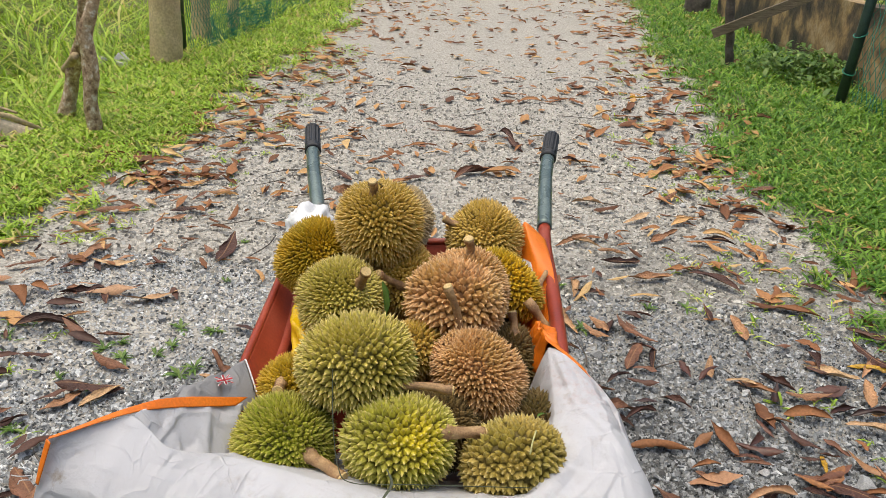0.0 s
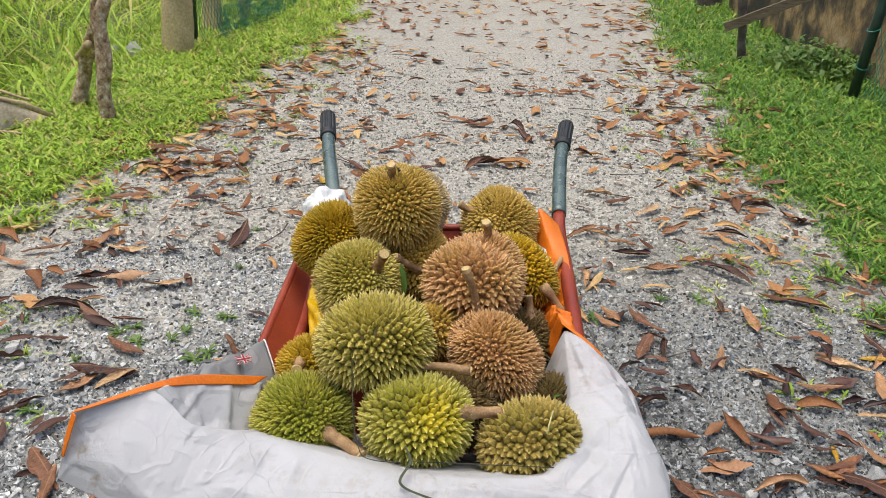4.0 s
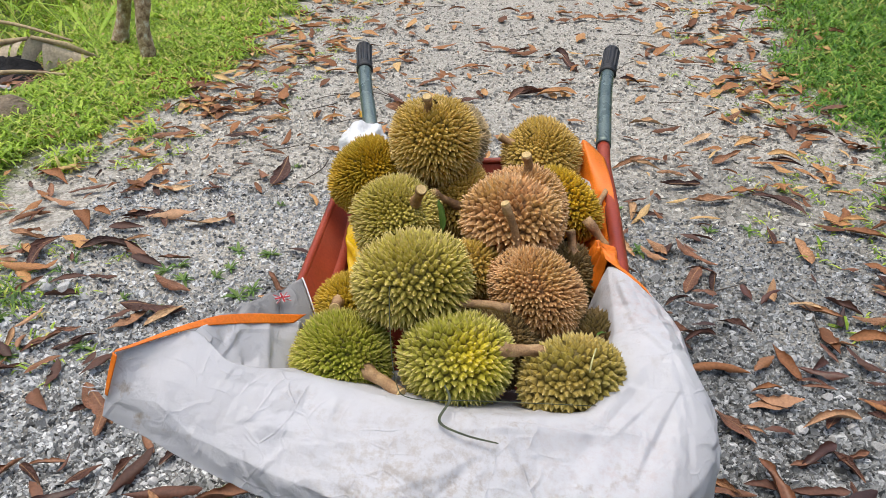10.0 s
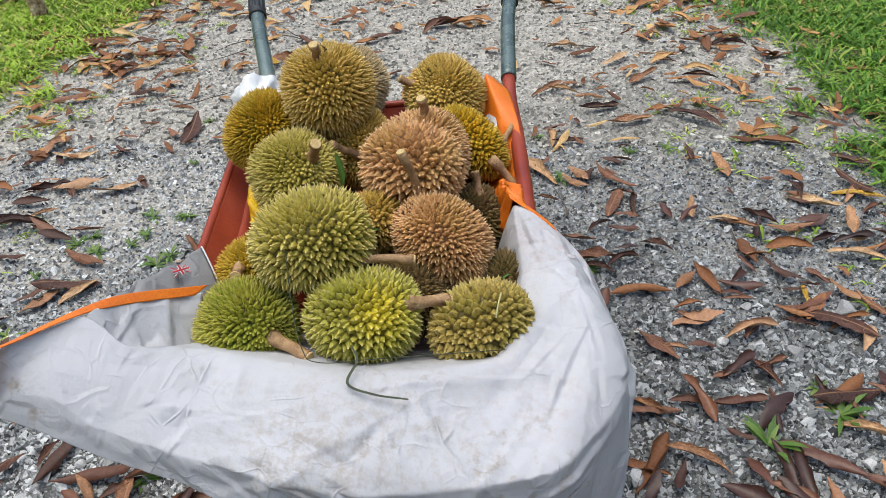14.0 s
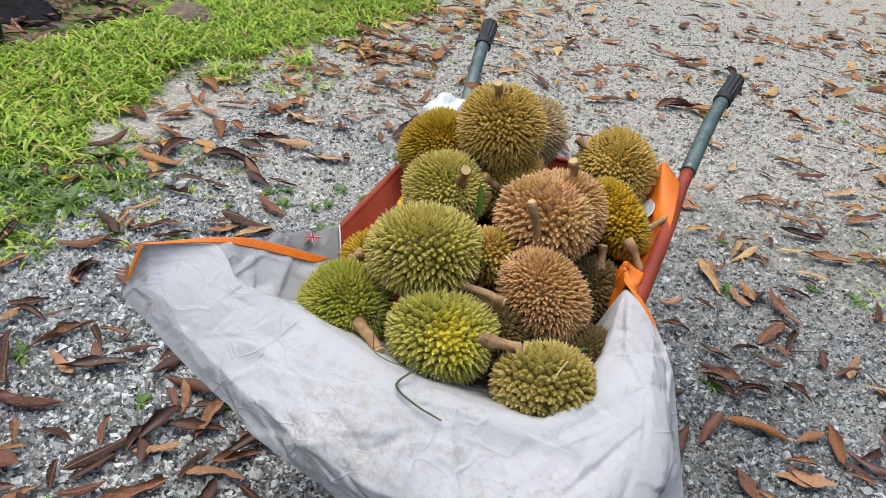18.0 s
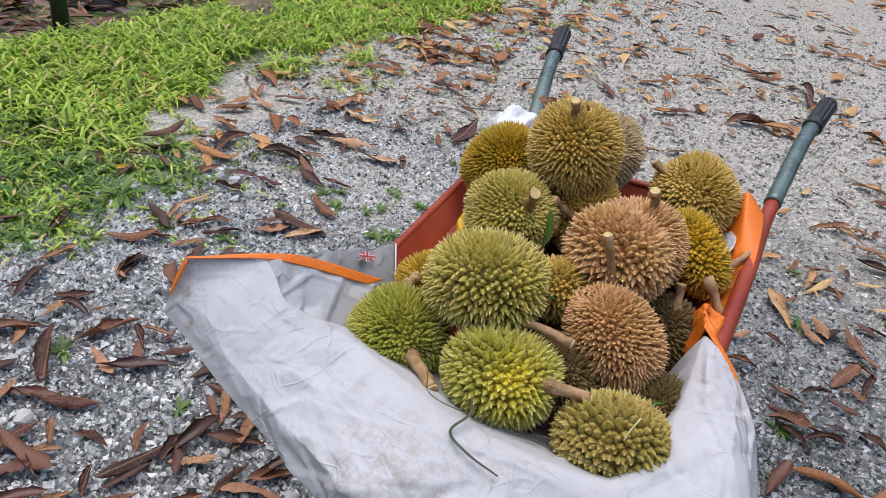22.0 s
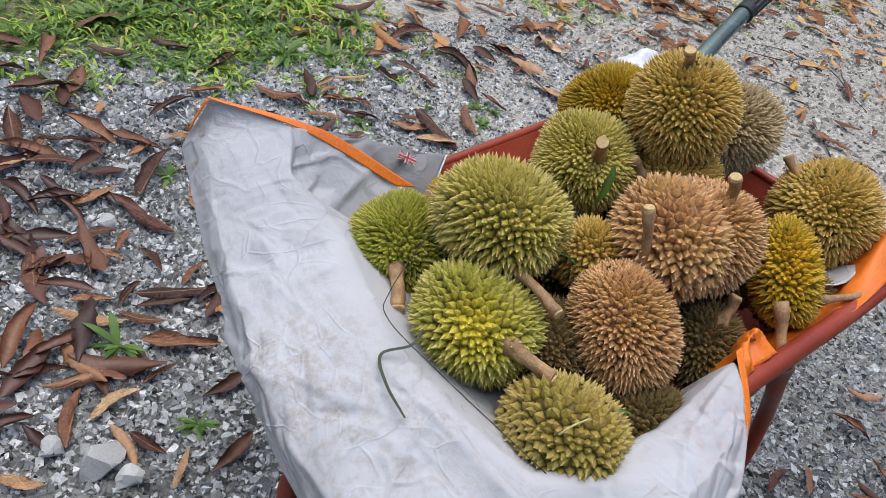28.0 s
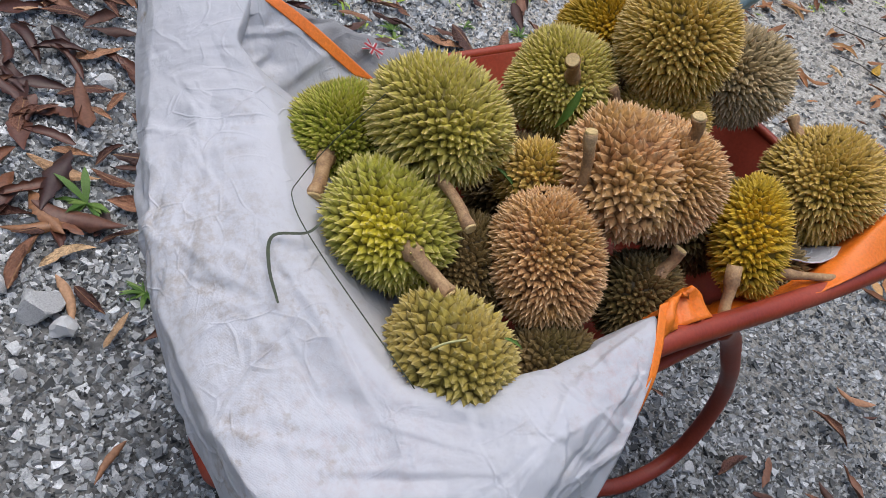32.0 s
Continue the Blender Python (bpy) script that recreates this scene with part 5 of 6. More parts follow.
def leaf_litter(count, x0, x1, y0, y1, seed, name, label, dens=leaf_density, material=None, size=(0.05, 0.15), wide=1.0):
    r = random.Random(seed)
    far = y0 > 1.0 or x1 < -2.3
    base = []
    for me in LEAVES:
        v = np.empty(len(me.vertices) * 3)
        me.vertices.foreach_get("co", v)
        v = v.reshape(15, 7, 3)
        base.append((v[::2, ::2] if far else v).reshape(-1, 3))
    nl, kl = (8, 4) if far else (15, 7)
    quads = np.array([(i * kl + j, (i + 1) * kl + j, (i + 1) * kl + j + 1, i * kl + j + 1) for i in range(nl - 1) for j in range(kl - 1)])
    vs, fs, n, tries = [], [], 0, 0
    while n < count and tries < count * 60:
        tries += 1
        x, y = r.uniform(x0, x1), r.uniform(y0, y1)
        if r.random() > dens(x, y):
            continue
        m = np.array(pose(x, y, rest(x, y) + 0.008, r.gauss(0, 12), r.gauss(0, 8), r.uniform(0, 360)) @ Matrix.Scale(r.uniform(*size), 4) @ Matrix.Scale(wide, 4, (0, 1, 0)))
        v = base[r.randrange(len(base))]
        fs.append(quads + len(vs) * len(v))
        vs.append(v @ m[:3, :3].T + m[:3, 3])
        n += 1
    me = mesh_fast(name, np.vstack(vs), np.vstack(fs), smooth=True)
    return tagged(part(name, me, material or LEAF_FAR), label, "leaf litter", kind="stuff")


leaf_litter(270, -1.9, 1.7, -1.2, 1.6, 21, "leaf_litter", "scattered brown leaves and leaf scraps on the gravel", size=(0.03, 0.11), material=LEAF_MID)
leaf_litter(420, -1.9, 1.5, 1.2, 3.4, 37, "leaf_litter", "scattered tan leaves and leaf scraps on the track", size=(0.04, 0.13))
leaf_litter(1300, -2.6, 2.3, 2.2, 14.0, 22, "leaf_litter", "brown leaves strewn along the farther track", size=(0.06, 0.17), wide=1.45)
leaf_litter(44, -0.85, -0.28, -0.82, -0.36, 40, "leaf_litter", "dark wet leaves heaped on the stones", dens=lambda x, y: 0.9, size=(0.08, 0.16), material=LEAF_DARK)
leaf_litter(34, 0.70, 1.15, -0.32, 0.10, 41, "leaf_litter", "dark wet leaves matted by the weeds", dens=lambda x, y: 0.9, size=(0.07, 0.15), material=LEAF_DARK)
leaf_litter(16, -0.98, -0.22, -0.62, 0.12, 26, "leaf_litter", "dark curled leaves beside the wheelbarrow", dens=lambda x, y: 0.25 + 1.2 * max(0.0, nz(x, y, 6, 3.0) + 0.2), size=(0.07, 0.15), material=LEAF_DARK)
leaf_litter(45, 0.5, 1.25, -0.5, 0.9, 27, "leaf_litter", "dark curled leaves on the stones", dens=lambda x, y: 0.25 + 1.2 * max(0.0, nz(x, y, 6, 3.0) + 0.2), size=(0.06, 0.13), material=LEAF_DARK)
leaf_litter(22, -1.25, -0.2, -0.75, 0.7, 34, "leaf_litter", "curled brown leaves lying thick beside the wheelbarrow", dens=lambda x, y: 0.1 + 1.2 * max(0.0, nz(x, y, 6, 2.4) + 0.1), size=(0.07, 0.16), material=LEAF_MID)
leaf_litter(40, 0.45, 1.4, -0.6, 1.2, 35, "leaf_litter", "curled brown leaves on the grey stones", dens=lambda x, y: 0.1 + 1.2 * max(0.0, nz(x, y, 9, 2.4) + 0.1), size=(0.06, 0.15), material=LEAF_MID)
leaf_litter(42, -1.7, -0.75, -0.6, 1.1, 23, "leaf_litter", "thick brown leaf litter along the verge", dens=lambda x, y: 0.8, size=(0.06, 0.15), material=LEAF_MID)
leaf_litter(30, 0.45, 1.5, -0.7, 0.8, 24, "leaf_litter", "thick brown leaf litter by the track's edge", dens=lambda x, y: 0.5, size=(0.05, 0.15))
leaf_litter(170, -2.05, -1.2, 0.6, 6.0, 28, "leaf_litter", "brown leaves caught along the grassy edge", dens=lambda x, y: 0.15 + max(0.0, nz(x, y, 3, 2.5)) if abs(x - left_edge(y)) < 0.4 else 0.03, size=(0.07, 0.15), wide=1.3)
leaf_litter(115, 0.8, 1.8, 0.3, 6.0, 29, "leaf_litter", "brown leaves caught along the grassy edge", dens=lambda x, y: 0.15 + max(0.0, nz(x, y, 5, 2.5)) if abs(x - right_edge(y)) < 0.45 else 0.04, size=(0.07, 0.15), wide=1.3)
leaf_litter(130, -3.1, -2.34, 1.9, 2.62, 39, "leaf_litter", "dark leaves and scraps round the palm frond", dens=lambda x, y: 0.9, size=(0.07, 0.16), material=LEAF_MID)
leaf_litter(620, -4.0, -2.33, 0.7, 1.75, 25, "leaf_litter", "heap of dry leaves behind the verge", dens=lambda x, y: 0.9, size=(0.07, 0.15), material=LEAF_DARK)


# ---------------------------------------------------------------- gravel and stones
def gravel(name, count, x0, x1, y0, y1, size, seed, label, sparse, material=None):
    rng = np.random.default_rng(seed)
    chip = np.array([(-0.5, -0.45, -0.5), (0.5, -0.5, -0.5), (0.45, 0.5, -0.5), (-0.5, 0.5, -0.5), (-0.36, 0.0, 0.55), (0.36, 0.08, 0.5)])
    sides = np.array([(0, 1, 5), (0, 5, 4), (1, 2, 5), (2, 3, 4), (2, 4, 5), (3, 0, 4)])
    x, y = rng.uniform(x0, x1, count), rng.uniform(y0, y1, count)
    keep = np.array([soil_at(a, b) < 0.62 + 0.25 * rng.random() and rng.random() < sparse(a, b) for a, b in zip(x, y)])
    x, y = x[keep], y[keep]
    n = len(x)
    s = size[0] + (size[1] - size[0]) * rng.random(n) ** 3.0
    v = chip[None] + rng.uniform(-0.26, 0.26, (n, 6, 3))
    v *= (1.2 * s[:, None] * rng.uniform(0.7, 1.3, (n, 3)))[:, None, :] * np.array([1, 1, 0.85])
    a, b = rng.uniform(0, 6.28, n), rng.normal(0, 0.45, n)
    ca, sa, cb, sb = np.cos(a), np.sin(a), np.cos(b), np.sin(b)
    X, Y, Z = v[..., 0], v[..., 1] * cb[:, None] - v[..., 2] * sb[:, None], v[..., 1] * sb[:, None] + v[..., 2] * cb[:, None]
    z = np.array([height(p, q) for p, q in zip(x, y)])
    out = np.stack([X * ca[:, None] - Y * sa[:, None] + x[:, None], X * sa[:, None] + Y * ca[:, None] + y[:, None], Z + (z + 0.20 * s)[:, None]], -1)
    faces = (sides[None] + 6 * np.arange(n)[:, None, None]).reshape(-1, 3)
    me = mesh_fast(name, out.reshape(-1, 3), faces)
    return tagged(part(name, me, material or PEBBLE), label, "gravel", kind="stuff")


def coarse(x, y):
    """Loose stone near the barrow; farther on the track is worn down to fines."""
    worn = 1 / (1 + math.exp(-(nz(x, y, 8, 1.3) + 0.1) * 9))
    return max(0.12, min(1.0, 1.15 - 0.32 * max(0.0, y)) * (0.45 + 0.55 * worn))


gravel("gravel", 130000, -1.35, 1.4, -0.72, 1.35, (0.004, 0.0105), 31, "loose grey crushed stone on the track", coarse)
gravel("gravel", 22000, -1.15, 1.25, -0.72, 0.6, (0.003, 0.0065), 36, "fine grit between the stones, darkened for shade", lambda x, y: min(1.0, 1.1 - 0.8 * max(0.0, y)) * (1.0 if x > -0.3 else 0.45), GRIT)
gravel("gravel", 24000, -1.3, 1.3, -0.72, 0.7, (0.005, 0.0145), 33, "coarse loose crushed stone round the wheelbarrow", lambda x, y: min(1.0, 1.25 - 0.8 * max(0.0, y)) * (0.5 + 0.5 * (nz(x, y, 3, 2.0) > -0.15)))
gravel("gravel", 13000, -1.6, 1.9, -2.6, -0.7, (0.006, 0.015), 38, "loose stone on the track behind", lambda x, y: max(0.1, 1.0 - 0.45 * (-0.7 - y)), PEBBLE_PALE)
gravel("gravel", 46000, -1.8, 1.4, 1.2, 6.0, (0.006, 0.015), 32, "pale fine stone on the farther track", lambda x, y: max(0.08, 0.95 - 0.2 * (y - 1.3)), PEBBLE_PALE)


def rock_mesh(seed):
    r = random.Random(seed)
    bm = bmesh.new()
    bmesh.ops.create_icosphere(bm, subdivisions=2, radius=0.5)
    cuts = [(Vector((r.gauss(0, 1), r.gauss(0, 1), r.gauss(0, 1))).normalized(), r.uniform(0.22, 0.40)) for _ in range(14)]
    for v in bm.verts:
        for nrm, d in cuts:
            e = v.co.dot(nrm) - d
            if e > 0:
                v.co -= nrm * e
        v.co += v.co * 0.10 * noise.noise(v.co * 4 + Vector((seed, 0, 0)))
        v.co.z *= 0.72
    me = bpy.data.meshes.new("stone")
    bm.to_mesh(me)
    bm.free()
    me.materials.append(ROCK)
    return me


ROCKS = [rock_mesh(i) for i in range(8)]
STONES_A = [(-0.80, 0.92, 38), (0.47, 1.27, 40), (0.89, 2.29, 35), (-1.01, 0.56, 33), (-1.14, 0.58, 42), (-1.02, 0.52, 32), (0.88, 0.35, 39), (0.84, 0.41, 26), (-0.17, -0.48, 74), (-0.13, -0.45, 45), (-0.22, -0.53, 42), (-0.80, -0.19, 19), (-0.32, -0.52, 19), (-0.64, -0.23, 23), (-0.84, -0.25, 38), (-1.09, 0.59, 49), (-0.92, 0.03, 19), (-0.05, -0.35, 27)]
STONES_B = [(-0.14, -0.30, 28), (0.34, -0.17, 37), (0.54, -0.05, 60), (1.02, 0.49, 55), (-0.54, -0.04, 40), (0.64, 0.15, 15), (-0.36, -0.15, 26), (0.41, -0.19, 46), (-0.18, -0.21, 34), (0.52, 0.01, 41), (0.47, 0.95, 39), (0.96, 0.57, 35), (0.92, 0.06, 28), (-0.68, -0.32, 42), (-0.42, -0.18, 22), (-0.92, -0.12, 41)]


def stone(x, y, mm, r):
    ob = new("stone", ROCKS[r.randrange(8)])
    s = mm / 1000
    ob.matrix_world = pose(x, y, height(x, y) + 0.2 * s, r.gauss(0, 12), r.gauss(0, 12), r.uniform(0, 360)) @ Matrix.Scale(s * 1.15, 4)
    tagged(ob, "pale grey angular stone lying on the gravel", "stone", "larger stones on the track")


rs = random.Random(41)
for rows in (STONES_A, STONES_B):
    for x, y, mm in rows:
        stone(x, y, mm, rs)
for i in range(150):
    x, y = rs.uniform(-1.2, 1.3), rs.uniform(-0.8, 1.6)
    stone(x, y, rs.uniform(14, 30), rs)


# ---------------------------------------------------------------- grass and weeds
def blades(name, tufts, seed, material, label, width=(0.006, 0.011), length=(0.04, 0.095), per=(4, 8), spread=0.02, droop=0.9, category="grass"):
    """Tufts of bent, tapering blades."""
    rng = np.random.default_rng(seed)
    tufts = np.array(tufts, float)
    reps = rng.integers(per[0], per[1], len(tufts))
    c = np.repeat(tufts, reps, axis=0)
    n = len(c)
    size = c[:, 3]
    base = c[:, :3] + np.concatenate([rng.normal(0, spread, (n, 2)) * size[:, None], np.zeros((n, 1))], 1)
    a = rng.uniform(0, 6.28, n)
    tilt = rng.uniform(0.15, 1.05, n)
    ln = rng.uniform(*length, n) * size
    w = rng.uniform(*width, n) * size
    d = np.stack([np.cos(a), np.sin(a), np.zeros(n)], 1)
    s = np.stack([-np.sin(a), np.cos(a), np.zeros(n)], 1)
    pts = []
    for t, ww in ((0.0, 0.55), (0.35, 1.0), (0.72, 0.8), (1.0, 0.0)):
        ang = tilt + droop * t * t
        out = ln * t * np.sin(ang)
        up = ln * t * np.cos(ang)
        p = base + d * out[:, None] + np.array([0, 0, 1]) * np.maximum(up, 0.004)[:, None]
        if ww:
            pts += [p - s * (w * ww * 0.5)[:, None], p + s * (w * ww * 0.5)[:, None]]
        else:
            pts.append(p)
    verts = np.stack(pts, 1).reshape(-1, 3)
    tri = np.array([(0, 1, 3), (0, 3, 2), (2, 3, 5), (2, 5, 4), (4, 5, 6)])
    faces = (tri[None] + 7 * np.arange(n)[:, None, None]).reshape(-1, 3)
    me = mesh_fast(name, verts, faces, smooth=True)
    return tagged(part(name, me, material), label, category, kind="stuff")


def verge_tufts(count, side, y0, y1, depth, seed, size=1.0, inner=-0.05):
    r = random.Random(seed)
    out = []
    while len(out) < count:
        y = r.uniform(y0, y1)
        d = r.uniform(inner, depth)
        wob = 0.22 * nz(0.0, y, side * 7, 2.2) + 0.08 * nz(0.0, y, side * 3, 7.0)
        x = left_edge(y) - d + wob if side < 0 else right_edge(y) + d + wob
        thick = 0.5 + 0.8 * nz(x, y, 4, 1.8)
        if x < -2.3 and y < 1.7 or x < -2.36 and y < 2.5:
            continue
        if d < 0.3 and (r.random() > 0.25 + d * 2.2 or nz(x, y, 9, 4.5) > 0.05 + d):
            continue
        if r.random() < 0.45 + thick:
            out.append((x, y, height(x, y), size * r.uniform(0.7, 1.3)))
    return out


blades("grass", verge_tufts(7800, -1, 0.42, 3.6, 1.15, 51), 51, GRASS, "bright green carpet grass on the verge")
blades("grass", verge_tufts(4600, -1, 3.6, 8.0, 1.7, 52, 1.3), 52, GRASS, "green grass on the farther verge")
blades("grass", verge_tufts(2000, -1, 8.0, 15.0, 2.4, 53, 1.9), 53, GRASS, "green grass along the far verge")
blades("grass", verge_tufts(5000, 1, 0.7, 3.6, 1.2, 54, 0.95), 54, GRASS_DEEP, "bright green carpet grass on the verge")
blades("grass", verge_tufts(3600, 1, 3.6, 8.0, 1.6, 55, 1.2), 55, GRASS_DEEP, "green grass on the farther verge")
blades("grass", verge_tufts(1700, 1, 8.0, 15.0, 2.2, 56, 1.8), 56, GRASS_DEEP, "green grass along the far verge")
rg = random.Random(57)
stray = []
while len(stray) < 620:
    y = rg.uniform(0.2, 7.0)
    side = rg.choice((-1, 1))
    x = (left_edge(y) + 0.5 * rg.random() ** 1.6 if side < 0 else right_edge(y) - 0.5 * rg.random() ** 1.6)
    if nz(x, y, 12, 2.6) > 0.02:
        stray.append((x, y, height(x, y), rg.uniform(0.45, 0.8)))
blades("grass", stray, 61, GRASS, "sparse low grass creeping onto the gravel", length=(0.03, 0.07), per=(4, 8), spread=0.018)
slope = []
while len(slope) < 5200:
    x, y = rg.uniform(-9.5, -2.6), rg.uniform(1.6, 15.0)
    if x < left_edge(y) - 0.9 and not (x > -3.4 and 3.9 < y < 6.6) and not (x > -3.1 and y < 2.65) and rg.random() < 0.55 + 0.6 * nz(x, y, 1, 1.1):
        slope.append((x, y, height(x, y), rg.uniform(1.2, 2.6)))
blades("grass", slope, 57, GRASS, "rough green grass on the bank", length=(0.06, 0.14), width=(0.004, 0.008))
meadow = []
while len(meadow) < 6500:
    x, y = rg.uniform(-13, 13), rg.uniform(-11, 17)
    d = max(left_edge(y) - x, x - right_edge(y))
    if d > 0.15 and not (-4.2 < x < 3.2 and -2.2 < y < 15) and rg.random() < 0.6 + 0.6 * nz(x, y, 6, 0.8):
        meadow.append((x, y, height(x, y), rg.uniform(0.9, 1.7)))
blades("grass", meadow, 63, GRASS, "rough green grass under the orchard", length=(0.06, 0.13), width=(0.008, 0.014), per=(4, 6), spread=0.06)
patch = []
for cx, cy, rad, num in ((-1.52, 0.29, 0.26, 330), (-1.28, 0.50, 0.16, 70), (-1.50, -0.05, 0.30, 260), (-1.24, 0.08, 0.14, 60), (-1.75, 0.45, 0.25, 260), (-1.85, 0.05, 0.3, 200), (1.5, 0.45, 0.25, 120)):
    for _ in range(num):
        x, y = rg.gauss(cx, rad * 0.55), rg.gauss(cy, rad * 0.55)
        patch.append((x, y, height(x, y), rg.uniform(0.5, 0.95)))
blades("grass", patch[::2], 58, WEED, "low green weeds among the leaves", length=(0.03, 0.075))
blades("grass", patch[1::2], 62, GRASS, "low green grass among the leaves", length=(0.03, 0.075))
tall = []
for _ in range(420):
    x, y = rg.gauss(-4.6, 0.6), rg.gauss(3.9, 0.8)
    tall.append((x, y, height(x, y), rg.uniform(0.8, 1.4)))
blades("tall_grass", tall, 59, GRASS, "tall arching grass on the bank", width=(0.010, 0.018), length=(0.35, 0.8), per=(3, 6), spread=0.06, droop=1.1)


def weed_mesh(seed):
    """A low rosette of pointed leaves."""
    r = random.Random(seed)
    bm = bmesh.new()
    for i in range(r.randint(14, 22)):
        a = r.uniform(0, 6.28)
        ln, w = r.uniform(0.35, 1.0), r.uniform(0.07, 0.12)
        tilt = r.uniform(0.15, 1.1)
        rows = []
        for t in (0.0, 0.25, 0.5, 0.75, 1.0):
            x = ln * t
            z = x * math.sin(tilt) - 0.45 * x * x + 0.02
            ww = w * math.sin(math.pi * (0.08 + 0.9 * t)) * ln
            row = []
            for sgn in (-1, 0, 1):
                p = Vector((x * math.cos(tilt * 0.5), sgn * ww, max(z, 0.01) + (0.06 * abs(sgn) * ww)))
                row.append(bm.verts.new(Matrix.Rotation(a, 3, "Z") @ p))
            rows.append(row)
        for p, q in zip(rows, rows[1:]):
            for k in range(2):
                bm.faces.new((p[k], q[k], q[k + 1], p[k + 1]))
    me = bpy.data.meshes.new("weed_plant")
    bm.to_mesh(me)
    bm.free()
    me.polygons.foreach_set("use_smooth", [True] * len(me.polygons))
    me.materials.append(WEED)
    return me


WEEDS = [weed_mesh(i) for i in range(6)]
WEED_AT = [(-0.38, -0.39), (-0.18, -0.33), (-0.80, -0.16), (-0.88, 0.36), (-0.87, 0.73), (-0.85, 0.77), (-1.17, 0.43), (-1.16, -0.21), (-1.20, 0.06), (0.76, 0.10), (0.91, 0.18), (0.89, 0.25), (-0.50, -0.13), (-0.35, -0.03), (0.26, -0.20), (0.79, -0.04), (-0.72, 0.88), (-0.72, 0.73), (-0.62, 0.88), (-0.59, 0.68), (0.76, 1.29), (0.64, 1.27), (-0.79, 1.52), (-0.61, 0.64), (-0.72, 1.20), (0.43, 1.10), (-1.15, 0.53), (-0.91, 0.58), (-0.80, 0.70), (-0.70, 0.78), (-0.80, 0.55), (0.36, 1.38), (0.47, 0.64)]
for k in range(46):
    cx, cy = ((-1.52, 0.29), (-1.50, -0.02), (-1.30, 0.48), (-1.78, 0.42), (1.45, 0.45))[k % 5]
    WEED_AT.append((rg.gauss(cx, 0.13), rg.gauss(cy, 0.13)))
for x, y in WEED_AT:
    ob = new("weed_plant", WEEDS[rg.randrange(6)])
    big = 0.075 if (x, y) in ((-0.38, -0.39), (0.76, 0.10), (0.91, 0.18)) else rg.uniform(0.06, 0.10) if abs(x) > 1.2 else rg.uniform(0.03, 0.05)
    ob.matrix_world = pose(x, y, height(x, y) + 0.002, 0, 0, rg.uniform(0, 360)) @ Matrix.Scale(big, 4)
    tagged(ob, "small green weed growing through the gravel", "weed", "weeds in the gravel")
broad = []
for _ in range(380):
    x, y = rg.gauss(2.36, 0.20), rg.gauss(5.9, 0.40)
    broad.append((x, y, height(x, y) + rg.uniform(0, 0.16), rg.uniform(0.8, 1.2)))
blades("leafy_shrub", broad, 60, WEED, "low leafy green shrub at the wall's foot", width=(0.02, 0.035), length=(0.06, 0.11), per=(2, 4), category="shrub")

# twigs on the track
for i in range(34):
    x, y, a, ln = rg.uniform(-1.4, 1.2), rg.uniform(0.2, 5.5), rg.uniform(0, 6.28), rg.uniform(0.08, 0.32)
    if i < 6:
        x, y = rg.uniform(-1.0, -0.6), rg.uniform(1.6, 2.6)
    pts = [(x + ln * t * math.cos(a) + rg.gauss(0, 0.012), y + ln * t * math.sin(a) + rg.gauss(0, 0.012), height(x, y) + 0.008 + 0.004 * rg.random()) for t in (0, 0.33, 0.66, 1)]
    ob = part("twig", tube("twig", spline(pts, 10), list(np.linspace(0.0028, 0.0012, 10)), 6), BARK_DARK)
    tagged(ob, "thin dark dry twig on the gravel", "twig", "twigs on the track")


# ---------------------------------------------------------------- posts, fences, wall
def knotty(name, pts, radii, seg, material, label, category, seed):
    path = spline(pts, 26)
    rad = np.interp(np.linspace(0, 1, 26), np.linspace(0, 1, len(radii)), radii)
    verts, faces = tube_data(path, list(rad), seg)
    verts = [v + Vector((noise.noise(v * 9 + Vector((seed, 0, 0))), noise.noise(v * 9 + Vector((0, seed, 5))), 0)) * 0.012 for v in verts]
    return tagged(part(name, mesh_of(name, verts, faces, True), material), label, category)


knotty("branch_post", [(-2.08, 2.73, -0.02), (-2.08, 2.74, 0.2), (-2.07, 2.75, 0.35), (-2.07, 2.77, 0.55), (-2.02, 2.79, 0.72), (-1.96, 2.82, 1.2)], [0.042, 0.036, 0.040, 0.036, 0.034, 0.03], 14, BARK, "knotty pale branch set upright as a post", "branch post", 3)
knotty("branch_post", [(-2.42, 2.99, -0.02), (-2.38, 3.02, 0.18), (-2.31, 3.0, 0.34), (-2.20, 2.94, 0.50), (-2.12, 2.88, 0.75)], [0.045, 0.04, 0.038, 0.034, 0.03], 14, BARK, "knotty brown branch leaning against the post", "branch post", 6)
knotty("branch_stub", [(-2.40, 3.04, 0.30), (-2.33, 2.98, 0.34), (-2.24, 2.90, 0.40)], [0.026, 0.024, 0.022], 10, HUSK, "short pale branch stub between the posts", "branch", 8)
knotty("tree_trunk", [(-2.73, 4.85, -0.03), (-2.71, 4.86, 0.4), (-2.69, 4.88, 1.0), (-2.66, 4.9, 2.2)], [0.125, 0.115, 0.118, 0.115], 24, TRUNK, "smooth tan tree trunk beside the fence", "tree trunk", 11)


knotty("tree_trunk", [(-2.98, 6.05, -0.03), (-2.97, 6.06, 0.4), (-2.95, 6.1, 1.9)], [0.10, 0.085, 0.08], 20, TRUNK, "pale slim tree trunk behind the net fence", "tree trunk", 23)
knotty("tree_trunk", [(-3.02, 6.9, -0.03), (-3.0, 6.92, 0.4), (-2.97, 6.95, 1.9)], [0.07, 0.06, 0.055], 18, TRUNK, "pale slim tree trunk behind the net fence", "tree trunk", 27)


